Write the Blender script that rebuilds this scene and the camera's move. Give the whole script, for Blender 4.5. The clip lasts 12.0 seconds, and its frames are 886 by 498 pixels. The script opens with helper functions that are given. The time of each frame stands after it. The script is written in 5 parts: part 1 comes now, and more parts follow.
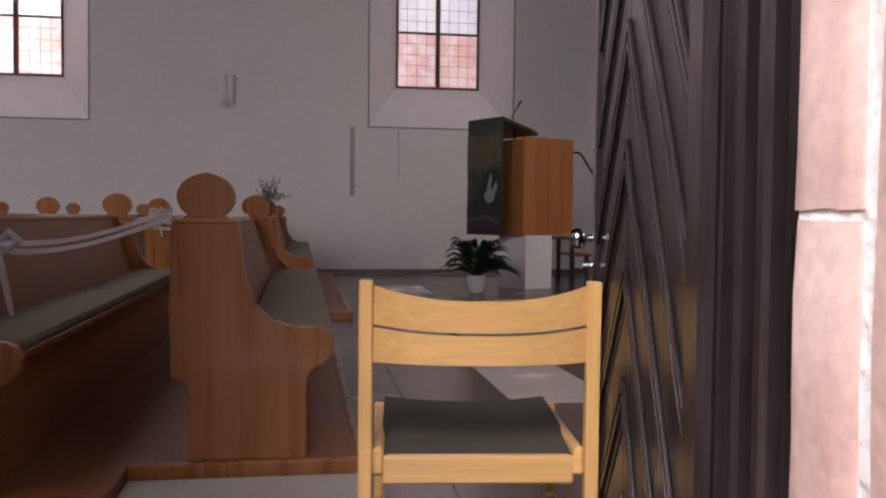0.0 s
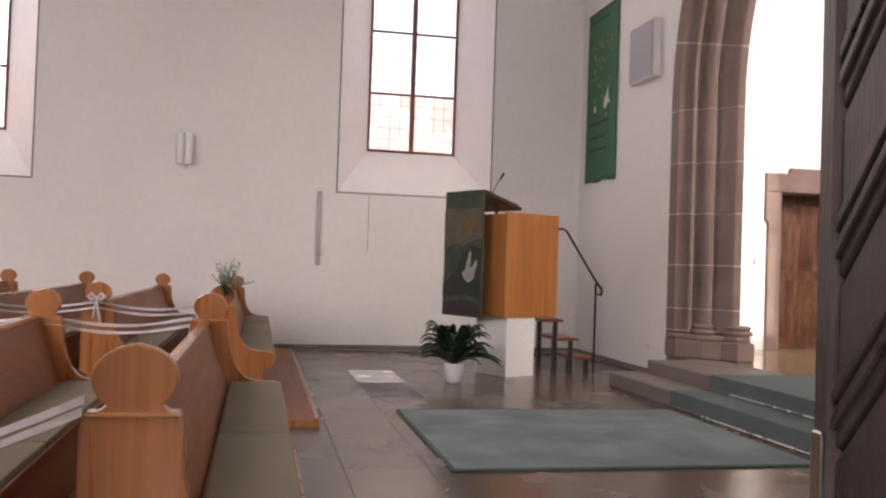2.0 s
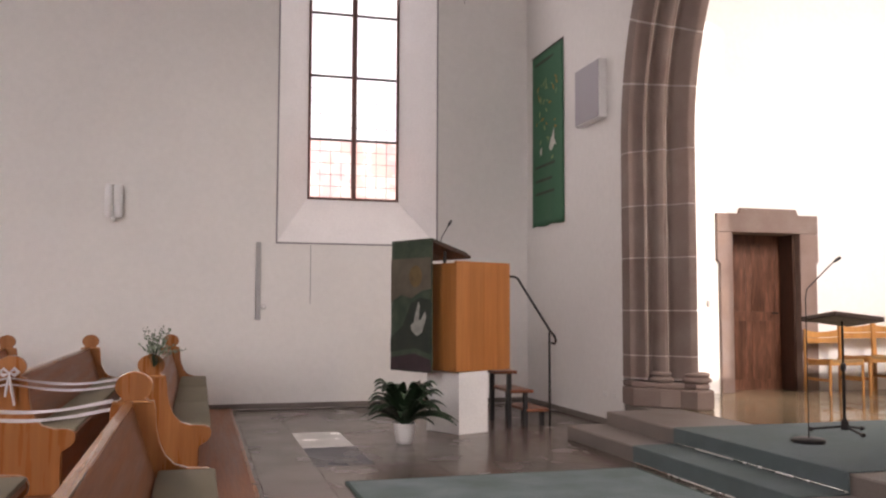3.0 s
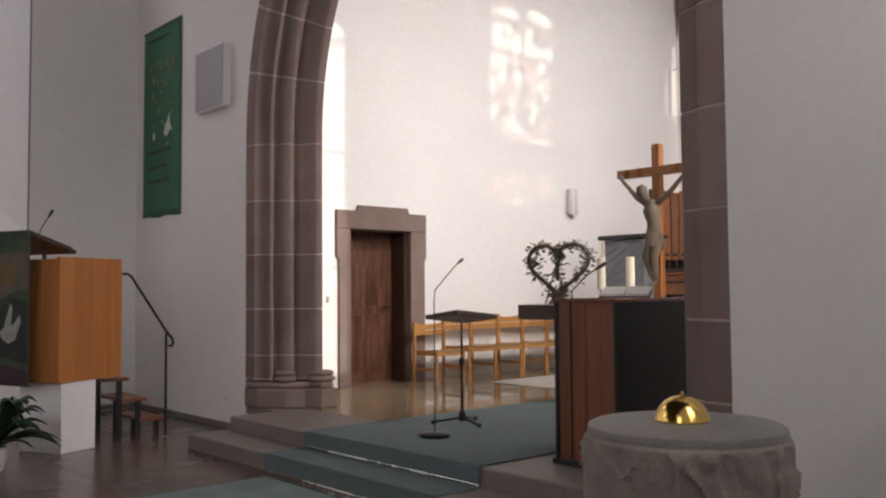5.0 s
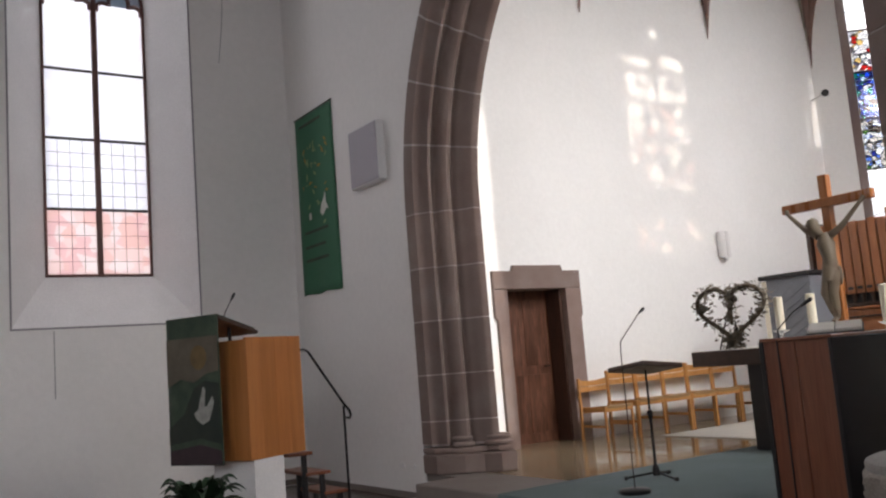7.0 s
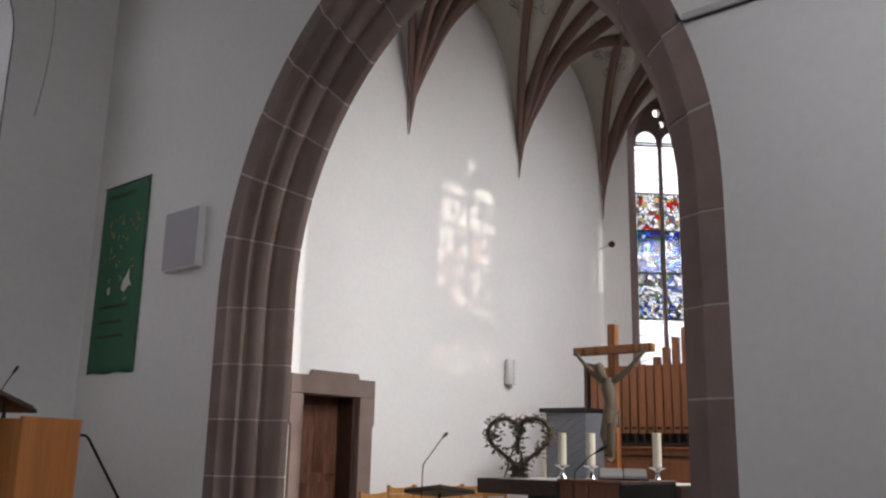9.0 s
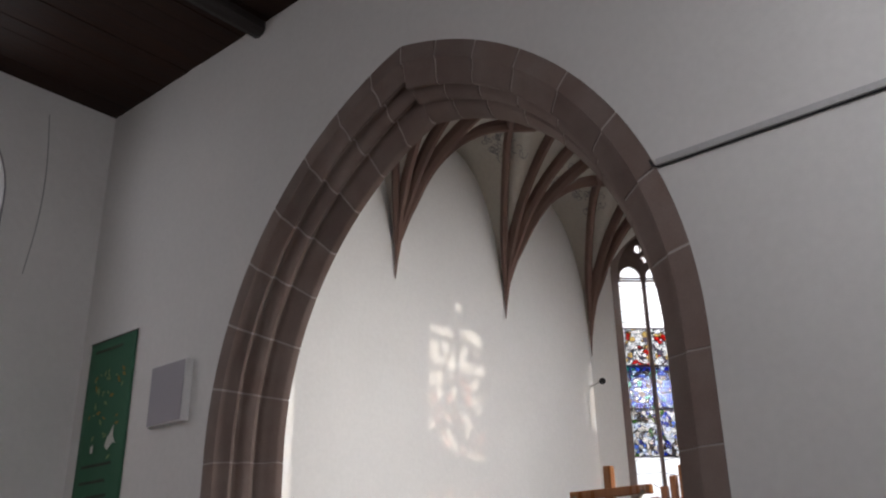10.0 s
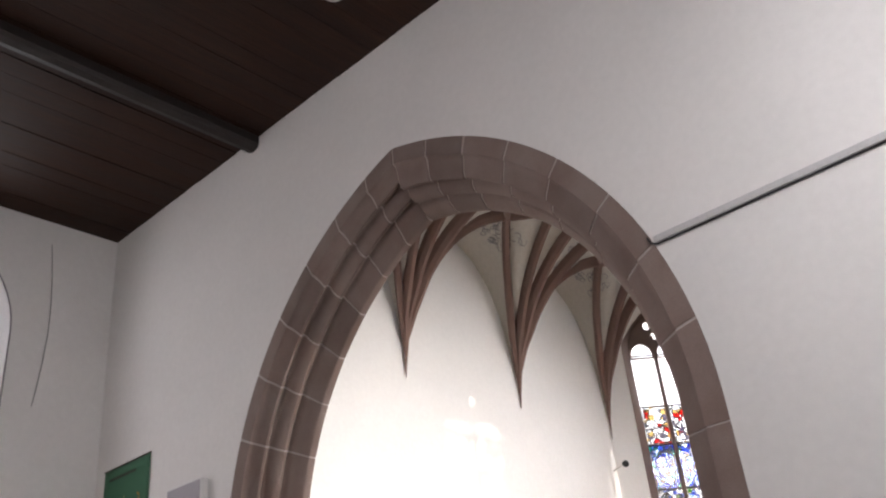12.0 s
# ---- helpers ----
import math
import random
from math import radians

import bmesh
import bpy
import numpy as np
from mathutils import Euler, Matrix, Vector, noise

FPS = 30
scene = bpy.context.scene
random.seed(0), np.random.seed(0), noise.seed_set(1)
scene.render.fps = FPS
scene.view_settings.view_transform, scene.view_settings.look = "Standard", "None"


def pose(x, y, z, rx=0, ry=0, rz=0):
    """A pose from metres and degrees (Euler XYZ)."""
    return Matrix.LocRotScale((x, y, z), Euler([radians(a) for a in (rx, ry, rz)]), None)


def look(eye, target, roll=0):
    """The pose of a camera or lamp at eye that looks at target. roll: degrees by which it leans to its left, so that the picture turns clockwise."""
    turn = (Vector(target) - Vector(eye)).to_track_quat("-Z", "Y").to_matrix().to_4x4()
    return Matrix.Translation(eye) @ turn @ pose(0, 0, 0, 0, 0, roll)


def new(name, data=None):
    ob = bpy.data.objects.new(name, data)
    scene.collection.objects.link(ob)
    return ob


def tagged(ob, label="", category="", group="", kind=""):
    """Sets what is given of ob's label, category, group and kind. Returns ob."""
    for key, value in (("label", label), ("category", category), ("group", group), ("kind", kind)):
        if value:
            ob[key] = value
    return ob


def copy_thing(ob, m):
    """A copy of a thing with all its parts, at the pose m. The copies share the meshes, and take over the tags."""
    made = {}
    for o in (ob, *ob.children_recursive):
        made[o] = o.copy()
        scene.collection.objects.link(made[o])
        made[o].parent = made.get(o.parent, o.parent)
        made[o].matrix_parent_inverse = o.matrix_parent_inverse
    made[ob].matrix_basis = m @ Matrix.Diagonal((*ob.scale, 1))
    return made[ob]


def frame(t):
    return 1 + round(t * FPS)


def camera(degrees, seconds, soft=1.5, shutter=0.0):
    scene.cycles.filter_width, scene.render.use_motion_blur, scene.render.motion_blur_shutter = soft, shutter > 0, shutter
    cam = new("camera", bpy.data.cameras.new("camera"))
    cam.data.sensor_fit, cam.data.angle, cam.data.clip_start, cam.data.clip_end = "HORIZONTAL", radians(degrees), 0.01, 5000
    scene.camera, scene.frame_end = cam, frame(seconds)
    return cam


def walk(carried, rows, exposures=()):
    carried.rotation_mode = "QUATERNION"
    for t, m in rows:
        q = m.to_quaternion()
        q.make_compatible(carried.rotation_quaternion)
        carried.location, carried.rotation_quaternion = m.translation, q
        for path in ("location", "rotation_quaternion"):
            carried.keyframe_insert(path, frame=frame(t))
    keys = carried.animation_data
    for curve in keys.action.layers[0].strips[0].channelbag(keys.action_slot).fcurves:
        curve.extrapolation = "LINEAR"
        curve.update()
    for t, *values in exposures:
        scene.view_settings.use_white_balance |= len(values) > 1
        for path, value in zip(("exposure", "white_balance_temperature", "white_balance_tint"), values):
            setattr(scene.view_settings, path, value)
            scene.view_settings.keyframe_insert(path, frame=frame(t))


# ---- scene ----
cam = camera(53.3, 12.0, soft=2.2)
PATH = [
    (0, (-4.646, -13.481, 0.88), (-4.327, -11.508, 0.807), 0.6),
    (0.5, (-4.677, -13.265, 0.987), (-4.311, -11.309, 0.782), 2.1),
    (1, (-4.576, -13.114, 1.081), (-4.277, -11.147, 0.884), 2.0),
    (1.5, (-4.63, -12.812, 1.175), (-4.535, -10.815, 1.135), -0.2),
    (2, (-4.692, -12.575, 1.217), (-4.283, -10.618, 1.258), 1.9),
    (2.5, (-4.699, -12.403, 1.323), (-4.272, -10.449, 1.349), 0.3),
    (3, (-4.637, -12.14, 1.361), (-4.106, -10.217, 1.493), 0.2),
    (3.5, (-4.768, -11.881, 1.484), (-3.877, -10.093, 1.593), 1.0),
    (3.7, (-4.801, -11.804, 1.489), (-3.745, -10.108, 1.59), 1.4),
    (5.5, (-4.767, -11.651, 1.489), (-3.438, -10.16, 1.59), -0.5),
    (6, (-4.821, -11.651, 1.462), (-3.554, -10.107, 1.572), -0.8),
    (6.5, (-4.946, -11.525, 1.459), (-3.856, -9.862, 1.678), -1.8),
    (7, (-5.192, -11.331, 1.462), (-4.077, -9.691, 1.716), -4.6),
    (7.2, (-5.267, -11.279, 1.491), (-4.08, -9.686, 1.721), -3.6),
    (8.8, (-5.585, -11.22, 1.58), (-4.117, -9.918, 1.967), 1.3),
    (9, (-5.592, -11.216, 1.607), (-4.129, -9.93, 2.059), 1.2),
    (9.5, (-5.608, -11.242, 1.656), (-4.169, -9.999, 2.277), 0.3),
    (10, (-5.627, -11.246, 1.663), (-4.217, -10.043, 2.413), -1.0),
    (10.5, (-5.639, -11.264, 1.688), (-4.258, -10.099, 2.546), -2.8),
    (11, (-5.642, -11.279, 1.685), (-4.285, -10.152, 2.627), -4.6),
    (11.5, (-5.613, -11.278, 1.697), (-4.264, -10.175, 2.679), -5.9),
    (12, (-5.636, -11.27, 1.676), (-4.292, -10.126, 2.617), -6.1),
]
walk(cam, [(t, look(eye, target, roll)) for t, eye, target, roll in PATH],
     exposures=[(0, -1.3, 6800, 27), (0.5, -0.75, 6900, 25), (1.0, -0.36, 7000, 24), (1.5, 0.0, 7200, 24), (2.5, -0.08, 7200, 23), (3.5, -0.17, 7050, 21), (5.5, -0.82, 6600, 16), (6.0, -0.55, 6500, 15),
                (7, -0.78, 6400, 14), (9, -1.12, 6250, 13), (9.7, -1.28, 6300, 13), (10.5, -1.0, 6450, 13), (11.2, -0.5, 6500, 14), (12, -0.2, 6550, 15)])

# ---- daylight ----
SUN_AZ, SUN_EL = 13.3, 18.5          # degrees east of south, and above the horizon
world = bpy.data.worlds.new("sky")
scene.world = world
world.use_nodes = True
wn = world.node_tree
sky = wn.nodes.new("ShaderNodeTexSky")
sky.sky_type, sky.sun_disc = "NISHITA", False
sky.sun_elevation, sky.sun_rotation = radians(SUN_EL), radians(180 - SUN_AZ)
wn.links.new(sky.outputs[0], wn.nodes["Background"].inputs[0])
wn.nodes["Background"].inputs[1].default_value = 0.12

sun = new("sun", bpy.data.lights.new("sun", "SUN"))
sun.data.energy, sun.data.angle, sun.data.color = 5.0, radians(0.55), (1.0, 0.95, 0.87)
sun_from = Vector((math.sin(radians(SUN_AZ)) * math.cos(radians(SUN_EL)), -math.cos(radians(SUN_AZ)) * math.cos(radians(SUN_EL)), math.sin(radians(SUN_EL))))
sun.matrix_world = look((0, 0, 30), Vector((0, 0, 30)) - sun_from)


def window_light(name, at, towards, w, h, power, color=(0.97, 0.98, 1.0), spread=125):
    """The sky's light in an opening, which falls slantwise down."""
    lamp = new(name, bpy.data.lights.new(name, "AREA"))
    lamp.data.shape, lamp.data.size, lamp.data.size_y, lamp.data.energy, lamp.data.color = "RECTANGLE", w, h, power, color
    lamp.data.spread = radians(spread)
    lamp.matrix_world = look(at, towards)
    return lamp


W_X = (-2.505, -8.8, -15.1, -21.4)   # middles of the nave's north windows
S_X = (-2.0, -9.0, -13.5, -18.0)           # and of its south windows, unseen and added for light
for x, power in zip(W_X, (120, 290, 330)):
    window_light("window_light", (x, 1.05, 5.2), (x, -3, 3.6), 2.3, 6.2, power * 1.38, spread=165)
# lamps in the added south windows, to lift the north and east walls
window_light("window_light", (S_X[0], -12.75, 4.7), (S_X[0] + 1.2, -8, 3.6), 1.3, 3.8, 145, spread=150)
for x in S_X[1:]:
    window_light("window_light", (x, -12.75, 4.7), (x + 1.5, -7, 0.6), 1.3, 3.8, 215, spread=105)
window_light("door_light", (-6.0, -14.9, 3.4), (-4.25, -12.2, 0.7), 2.2, 2.2, 430)
# fill from the west, through an opening added in the unseen end wall
window_light("west_fill_light", (-23.3, -6.2, 4.8), (-10, -6.2, 0.5), 4.0, 4.0, 120)
for x in (3.2, 7.1):
    window_light("chancel_light", (x, -10.5, 6.2), (x, -5, 2.6), 1.4, 3.6, 480, (1, 0.99, 0.96), 100)
window_light("apse_light", (12.75, -5.91, 5.9), (5, -5.91, 1.5), 1.4, 4.4, 190, spread=105)
window_light("apse_light", (11.3, -8.9, 5.9), (5, -4, 1.5), 1.2, 4.4, 190, spread=105)
window_light("apse_light", (11.15, -2.5, 6.2), (8, -5.6, 5.4), 1.7, 6.4, 230, spread=172)


# ---- mesh helpers ----
def part(name, bm, material, parent=None, label="", smooth=False):
    """Links a bmesh as one mesh object, in the space of its parent."""
    me = bpy.data.meshes.new(name)
    bmesh.ops.recalc_face_normals(bm, faces=bm.faces)
    bm.to_mesh(me)
    bm.free()
    me.materials.append(material)
    if smooth:
        me.shade_smooth()
        me.set_sharp_from_angle(angle=radians(40))
    ob = new(name, me)
    ob.parent = parent
    if label:
        ob["label"] = label
    return ob


def thing(name, m, label, category, group="", kind=""):
    ob = new(name)
    ob.empty_display_size = 0.1
    ob.matrix_world = m
    return tagged(ob, label, category, group, kind)


def single(name, bm, material, label, category, group="", kind="", smooth=False, m=None):
    ob = part(name, bm, material, None, "", smooth)
    if m is not None:
        ob.matrix_world = m
    return tagged(ob, label, category, group, kind)


def B():
    return bmesh.new()


def box(bm, x0, x1, y0, y1, z0, z1, bevel=0.0, m=None, seg=1):
    vs = [bm.verts.new(p) for p in ((x0, y0, z0), (x1, y0, z0), (x1, y1, z0), (x0, y1, z0), (x0, y0, z1), (x1, y0, z1), (x1, y1, z1), (x0, y1, z1))]
    fs = [bm.faces.new([vs[i] for i in q]) for q in ((3, 2, 1, 0), (4, 5, 6, 7), (0, 1, 5, 4), (1, 2, 6, 5), (2, 3, 7, 6), (3, 0, 4, 7))]
    if bevel:
        es = list({e for f in fs for e in f.edges})
        r = bmesh.ops.bevel(bm, geom=es, offset=bevel, segments=seg, profile=0.5, affect="EDGES")
        vs = list({v for f in r["faces"] for v in f.verts} | {v for v in vs if v.is_valid})
    if m is not None:
        bmesh.ops.transform(bm, matrix=m, verts=vs)
    return bm


def ring(bm, centre, u, v, r, seg):
    return [bm.verts.new(centre + u * (r * math.cos(a)) + v * (r * math.sin(a))) for a in [2 * math.pi * k / seg for k in range(seg)]]


def tube(bm, pts, r, seg=8, caps=True):
    """A round bar through points; r: one radius or one for each point."""
    pts = [Vector(p) for p in pts]
    rs = r if isinstance(r, (list, tuple)) else [r] * len(pts)
    loops, u = [], None
    for i, p in enumerate(pts):
        d = (pts[min(i + 1, len(pts) - 1)] - pts[max(i - 1, 0)]).normalized()
        if u is None:
            u = d.orthogonal().normalized()
        u = (u - d * u.dot(d)).normalized()
        loops.append(ring(bm, p, u, d.cross(u), rs[i], seg))
    for a, b in zip(loops, loops[1:]):
        for k in range(seg):
            bm.faces.new((a[k], a[(k + 1) % seg], b[(k + 1) % seg], b[k]))
    if caps:
        bm.faces.new(loops[0][::-1])
        bm.faces.new(loops[-1])
    return bm


def lathe(bm, profile, seg=24, at=(0, 0, 0)):
    """A turned shape: (radius, height) from bottom to top."""
    at = Vector(at)
    loops = [ring(bm, at + Vector((0, 0, z)), Vector((1, 0, 0)), Vector((0, 1, 0)), max(r, 0.0005), seg) for r, z in profile]
    for a, b in zip(loops, loops[1:]):
        for k in range(seg):
            bm.faces.new((a[k], a[(k + 1) % seg], b[(k + 1) % seg], b[k]))
    bm.faces.new(loops[0][::-1])
    bm.faces.new(loops[-1])
    return bm


def prism(bm, outline, place, depth, bevel=0.0):
    """An outline (u, v) carried by place(u, v, w) from w = 0 to w = depth."""
    lo = [bm.verts.new(place(u, v, 0)) for u, v in outline]
    hi = [bm.verts.new(place(u, v, depth)) for u, v in outline]
    n = len(outline)
    fs = [bm.faces.new(lo[::-1]), bm.faces.new(hi)] + [bm.faces.new((lo[k], lo[(k + 1) % n], hi[(k + 1) % n], hi[k])) for k in range(n)]
    if bevel:
        bmesh.ops.recalc_face_normals(bm, faces=fs)
        es = list(fs[0].edges) + list(fs[1].edges)
        bmesh.ops.bevel(bm, geom=es, offset=bevel, segments=2, profile=0.5, affect="EDGES")
    return bm


def strip(bm, rows, closed=False):
    """Faces between rows of points."""
    vr = [[bm.verts.new(p) for p in row] for row in rows]
    for a, b in zip(vr, vr[1:]):
        n = len(a)
        for k in range(n if closed else n - 1):
            bm.faces.new((a[k], a[(k + 1) % n], b[(k + 1) % n], b[k]))
    return vr


def holed(bm, outer, holes, place, depth):
    """A wall: an outline with holes, carried from w = 0 to w = depth."""
    edges, vs_all = [], []
    for loop in (outer, *holes):
        vs = [bm.verts.new(place(u, v, 0)) for u, v in loop]
        vs_all.append(vs)
        edges += [bm.edges.new((vs[k], vs[(k + 1) % len(vs)])) for k in range(len(vs))]
    r = bmesh.ops.triangle_fill(bm, use_beauty=True, use_dissolve=False, edges=edges)
    front = [f for f in r["geom"] if isinstance(f, bmesh.types.BMFace)]
    twin = {}
    for loop, vs in zip((outer, *holes), vs_all):
        back = [bm.verts.new(place(u, v, depth)) for u, v in loop]
        twin.update(zip(vs, back))
        n = len(vs)
        for k in range(n):
            bm.faces.new((vs[k], vs[(k + 1) % n], back[(k + 1) % n], back[k]))
    for f in front:
        bm.faces.new([twin[v] for v in f.verts][::-1])
    return bm


def arch_outline(cx, half, z0, spring, rise, n=10):
    """A pointed opening, from its foot at one side round to the other, as (u, v)."""
    c = (rise * rise - half * half) / (2 * half)
    rad = half + c
    end = math.asin(min(1, rise / rad))
    right = [(cx + rad * math.cos(end * k / n) - c, spring + rad * math.sin(end * k / n)) for k in range(n + 1)]
    left = [(2 * cx - u, v) for u, v in right[-2::-1]]
    return [(cx - half, z0), (cx + half, z0)] + right + left


# ---- materials ----
def surface(name, base, rough=0.6, metal=0.0, var=0.12, scale=3.0, fine=60.0, fine_var=0.06, bump=0.15, bump_scale=90.0,
            stretch=(1, 1, 1), rand=0.0, tint=None, coat=0.0, rough_var=0.08, spec=0.5):
    """Colour with variation at two scales, relief and uneven gloss. tint: a second colour for the larger stains."""
    m = bpy.data.materials.new(name)
    m.use_nodes = True
    nt = m.node_tree
    N, L = nt.nodes, nt.links
    bsdf = N["Principled BSDF"]
    tc, info, mp, add = N.new("ShaderNodeTexCoord"), N.new("ShaderNodeObjectInfo"), N.new("ShaderNodeMapping"), N.new("ShaderNodeVectorMath")
    add.operation = "ADD"
    sc = N.new("ShaderNodeMath")
    sc.operation, sc.inputs[1].default_value = "MULTIPLY", 41.0
    L.new(info.outputs["Random"], sc.inputs[0])
    L.new(tc.outputs["Object"], add.inputs[0])
    L.new(sc.outputs[0], add.inputs[1])
    L.new(add.outputs[0], mp.inputs[0])
    mp.inputs["Scale"].default_value = stretch

    def noisy(s, detail):
        n = N.new("ShaderNodeTexNoise")
        n.inputs["Scale"].default_value, n.inputs["Detail"].default_value = s, detail
        L.new(mp.outputs[0], n.inputs["Vector"])
        return n.outputs["Fac"]

    def mixed(kind, fac, a, b):
        n = N.new("ShaderNodeMix")
        n.data_type, n.blend_type = "RGBA", kind
        for sock, val in ((n.inputs[0], fac), (n.inputs[6], a), (n.inputs[7], b)):
            if isinstance(val, (int, float)):
                sock.default_value = val
            elif isinstance(val, tuple):
                sock.default_value = (*val, 1)
            else:
                L.new(val, sock)
        return n.outputs[2]

    def ramp(src, lo, hi):
        n = N.new("ShaderNodeMapRange")
        L.new(src, n.inputs[0])
        n.inputs[1].default_value, n.inputs[2].default_value, n.inputs[3].default_value, n.inputs[4].default_value = 0.3, 0.7, lo, hi
        return n.outputs[0]

    big, small = noisy(scale, 4), noisy(fine, 3)
    col = mixed("MIX", ramp(big, 0, 1), tuple(base), tuple(tint)) if tint else tuple(base)
    dark = mixed("MIX", ramp(big, 0, 1), (1 - var,) * 3, (1 + var,) * 3)
    col = mixed("MULTIPLY", 1.0, col, dark)
    dark2 = mixed("MIX", ramp(small, 0, 1), (1 - fine_var,) * 3, (1 + fine_var,) * 3)
    col = mixed("MULTIPLY", 1.0, col, dark2)
    if rand:
        r = N.new("ShaderNodeMapRange")
        L.new(info.outputs["Random"], r.inputs[0])
        r.inputs[3].default_value, r.inputs[4].default_value = 1 - rand, 1 + rand
        col = mixed("MULTIPLY", 1.0, col, r.outputs[0])
    L.new(col, bsdf.inputs["Base Color"])
    L.new(ramp(big, max(0.02, rough - rough_var), min(1, rough + rough_var)), bsdf.inputs["Roughness"])
    bsdf.inputs["Metallic"].default_value = metal
    bsdf.inputs["Specular IOR Level"].default_value = spec
    bsdf.inputs["Coat Weight"].default_value = coat
    if bump:
        b = N.new("ShaderNodeBump")
        b.inputs["Strength"].default_value, b.inputs["Distance"].default_value = bump, 0.01
        L.new(noisy(bump_scale, 5), b.inputs["Height"])
        L.new(b.outputs[0], bsdf.inputs["Normal"])
    return m


GRAIN_Z, GRAIN_X, GRAIN_Y = (9, 9, 0.5), (0.5, 9, 9), (9, 0.5, 9)
plaster = surface("plaster", (0.76, 0.74, 0.72), 0.85, var=0.03, scale=0.7, fine=14, fine_var=0.02, bump=0.5, bump_scale=7)
plaster_white = surface("plaster_white", (0.82, 0.815, 0.80), 0.85, var=0.03, scale=0.6, fine=18, fine_var=0.02, bump=0.25, bump_scale=12)
# white vault webs, darker than the walls: the shade overhead is in the colour
vault_plaster_shaded = surface("vault_plaster_shaded", (0.54, 0.52, 0.47), 0.9, var=0.10, scale=0.9, fine=16, fine_var=0.05, bump=0.3, bump_scale=10, tint=(0.48, 0.45, 0.40))
reveal_white = surface("reveal_white", (0.82, 0.80, 0.80), 0.8, var=0.03, scale=2, bump=0.2, bump_scale=20)
line_grey = surface("line_grey", (0.25, 0.24, 0.25), 0.8)
sandstone = surface("sandstone", (0.22, 0.150, 0.125), 0.85, var=0.14, scale=2.5, fine=120, fine_var=0.10, bump=0.35, bump_scale=160, rand=0.13, tint=(0.21, 0.165, 0.145))
rib_stone = surface("rib_stone", (0.20, 0.115, 0.092), 0.85, var=0.16, scale=2.2, fine=90, fine_var=0.10, bump=0.3, bump_scale=120, rand=0.14, tint=(0.17, 0.112, 0.092))
sandstone_pink = surface("sandstone_pink", (0.55, 0.36, 0.30), 0.9, var=0.15, scale=4, fine=60, fine_var=0.1, bump=0.28, bump_scale=45, rand=0.1, tint=(0.60, 0.44, 0.385))
mortar = surface("mortar", (0.43, 0.37, 0.335), 0.95, bump=0.5)
mortar_white = surface("mortar_white", (0.75, 0.72, 0.68), 0.95, bump=0.8, bump_scale=50)
step_stone = surface("step_stone", (0.175, 0.148, 0.133), 0.5, var=0.15, scale=3, bump=0.15)
slab_mat = surface("floor_slab", (0.122, 0.083, 0.056), 0.25, spec=0.66, var=0.12, scale=2.2, fine=40, fine_var=0.08, bump=0.012, bump_scale=25, rand=0.36, tint=(0.095, 0.076, 0.070), rough_var=0.04)
slab_joint = surface("floor_joint", (0.10, 0.08, 0.066), 0.6)
slab_red = surface("floor_slab_red", (0.105, 0.064, 0.055), 0.25, spec=0.66, rough_var=0.04, var=0.12, scale=2, bump=0.012, rand=0.15)
slab_pale = surface("floor_slab_pale", (0.74, 0.72, 0.68), 0.2, spec=0.9, var=0.05, scale=3, bump=0.04)
slab_dark = surface("floor_slab_dark", (0.045, 0.045, 0.058), 0.3, spec=0.15, var=0.1, scale=3, bump=0.04)
chancel_floor_mat = surface("chancel_stone", (0.27, 0.205, 0.13), 0.13, var=0.12, scale=1.8, fine=30, bump=0.01, bump_scale=20, rand=0.1)
pew_wood = surface("pew_wood", (0.30, 0.105, 0.029), 0.3, var=0.16, scale=1.5, fine=7, fine_var=0.08, bump=0.04, bump_scale=20, stretch=GRAIN_Z, coat=0.3, tint=(0.31, 0.125, 0.042))
pew_red = surface("pew_red", (0.215, 0.075, 0.030), 0.45, spec=0.22, var=0.14, scale=1.5, fine=8, fine_var=0.14, bump=0.05, stretch=GRAIN_Y, tint=(0.25, 0.094, 0.038))
pew_edge = surface("pew_edge", (0.42, 0.19, 0.08), 0.25, stretch=GRAIN_Y, scale=1.5, fine=8, coat=0.4)
cushion_mat = surface("cushion_felt", (0.19, 0.163, 0.108), 0.9, var=0.08, scale=5, fine=200, fine_var=0.15, bump=0.3, bump_scale=300)
seat_green = surface("seat_fabric", (0.055, 0.05, 0.035), 0.9, var=0.1, scale=6, fine=300, fine_var=0.2, bump=0.3, bump_scale=400)
beech = surface("beech", (0.62, 0.36, 0.12), 0.35, var=0.08, scale=1.5, fine=10, fine_var=0.1, bump=0.03, stretch=GRAIN_X, coat=0.25, tint=(0.66, 0.40, 0.15))
beech_z = surface("beech_upright", (0.62, 0.36, 0.12), 0.35, var=0.08, scale=1.5, fine=10, fine_var=0.1, bump=0.03, stretch=GRAIN_Z, coat=0.25, tint=(0.66, 0.40, 0.15))
chair_wood = surface("chair_wood", (0.46, 0.215, 0.065), 0.38, var=0.1, scale=1.5, fine=10, fine_var=0.1, bump=0.03, stretch=GRAIN_Z, coat=0.2, tint=(0.50, 0.25, 0.08))
tan_seat = surface("tan_seat", (0.30, 0.18, 0.075), 0.6, var=0.12, scale=5, fine=150, fine_var=0.1, bump=0.15)
pulpit_wood = surface("pulpit_wood", (0.385, 0.138, 0.036), 0.35, var=0.10, scale=0.9, fine=5, fine_var=0.07, bump=0.04, stretch=GRAIN_Z, tint=(0.43, 0.17, 0.05), rand=0.05)
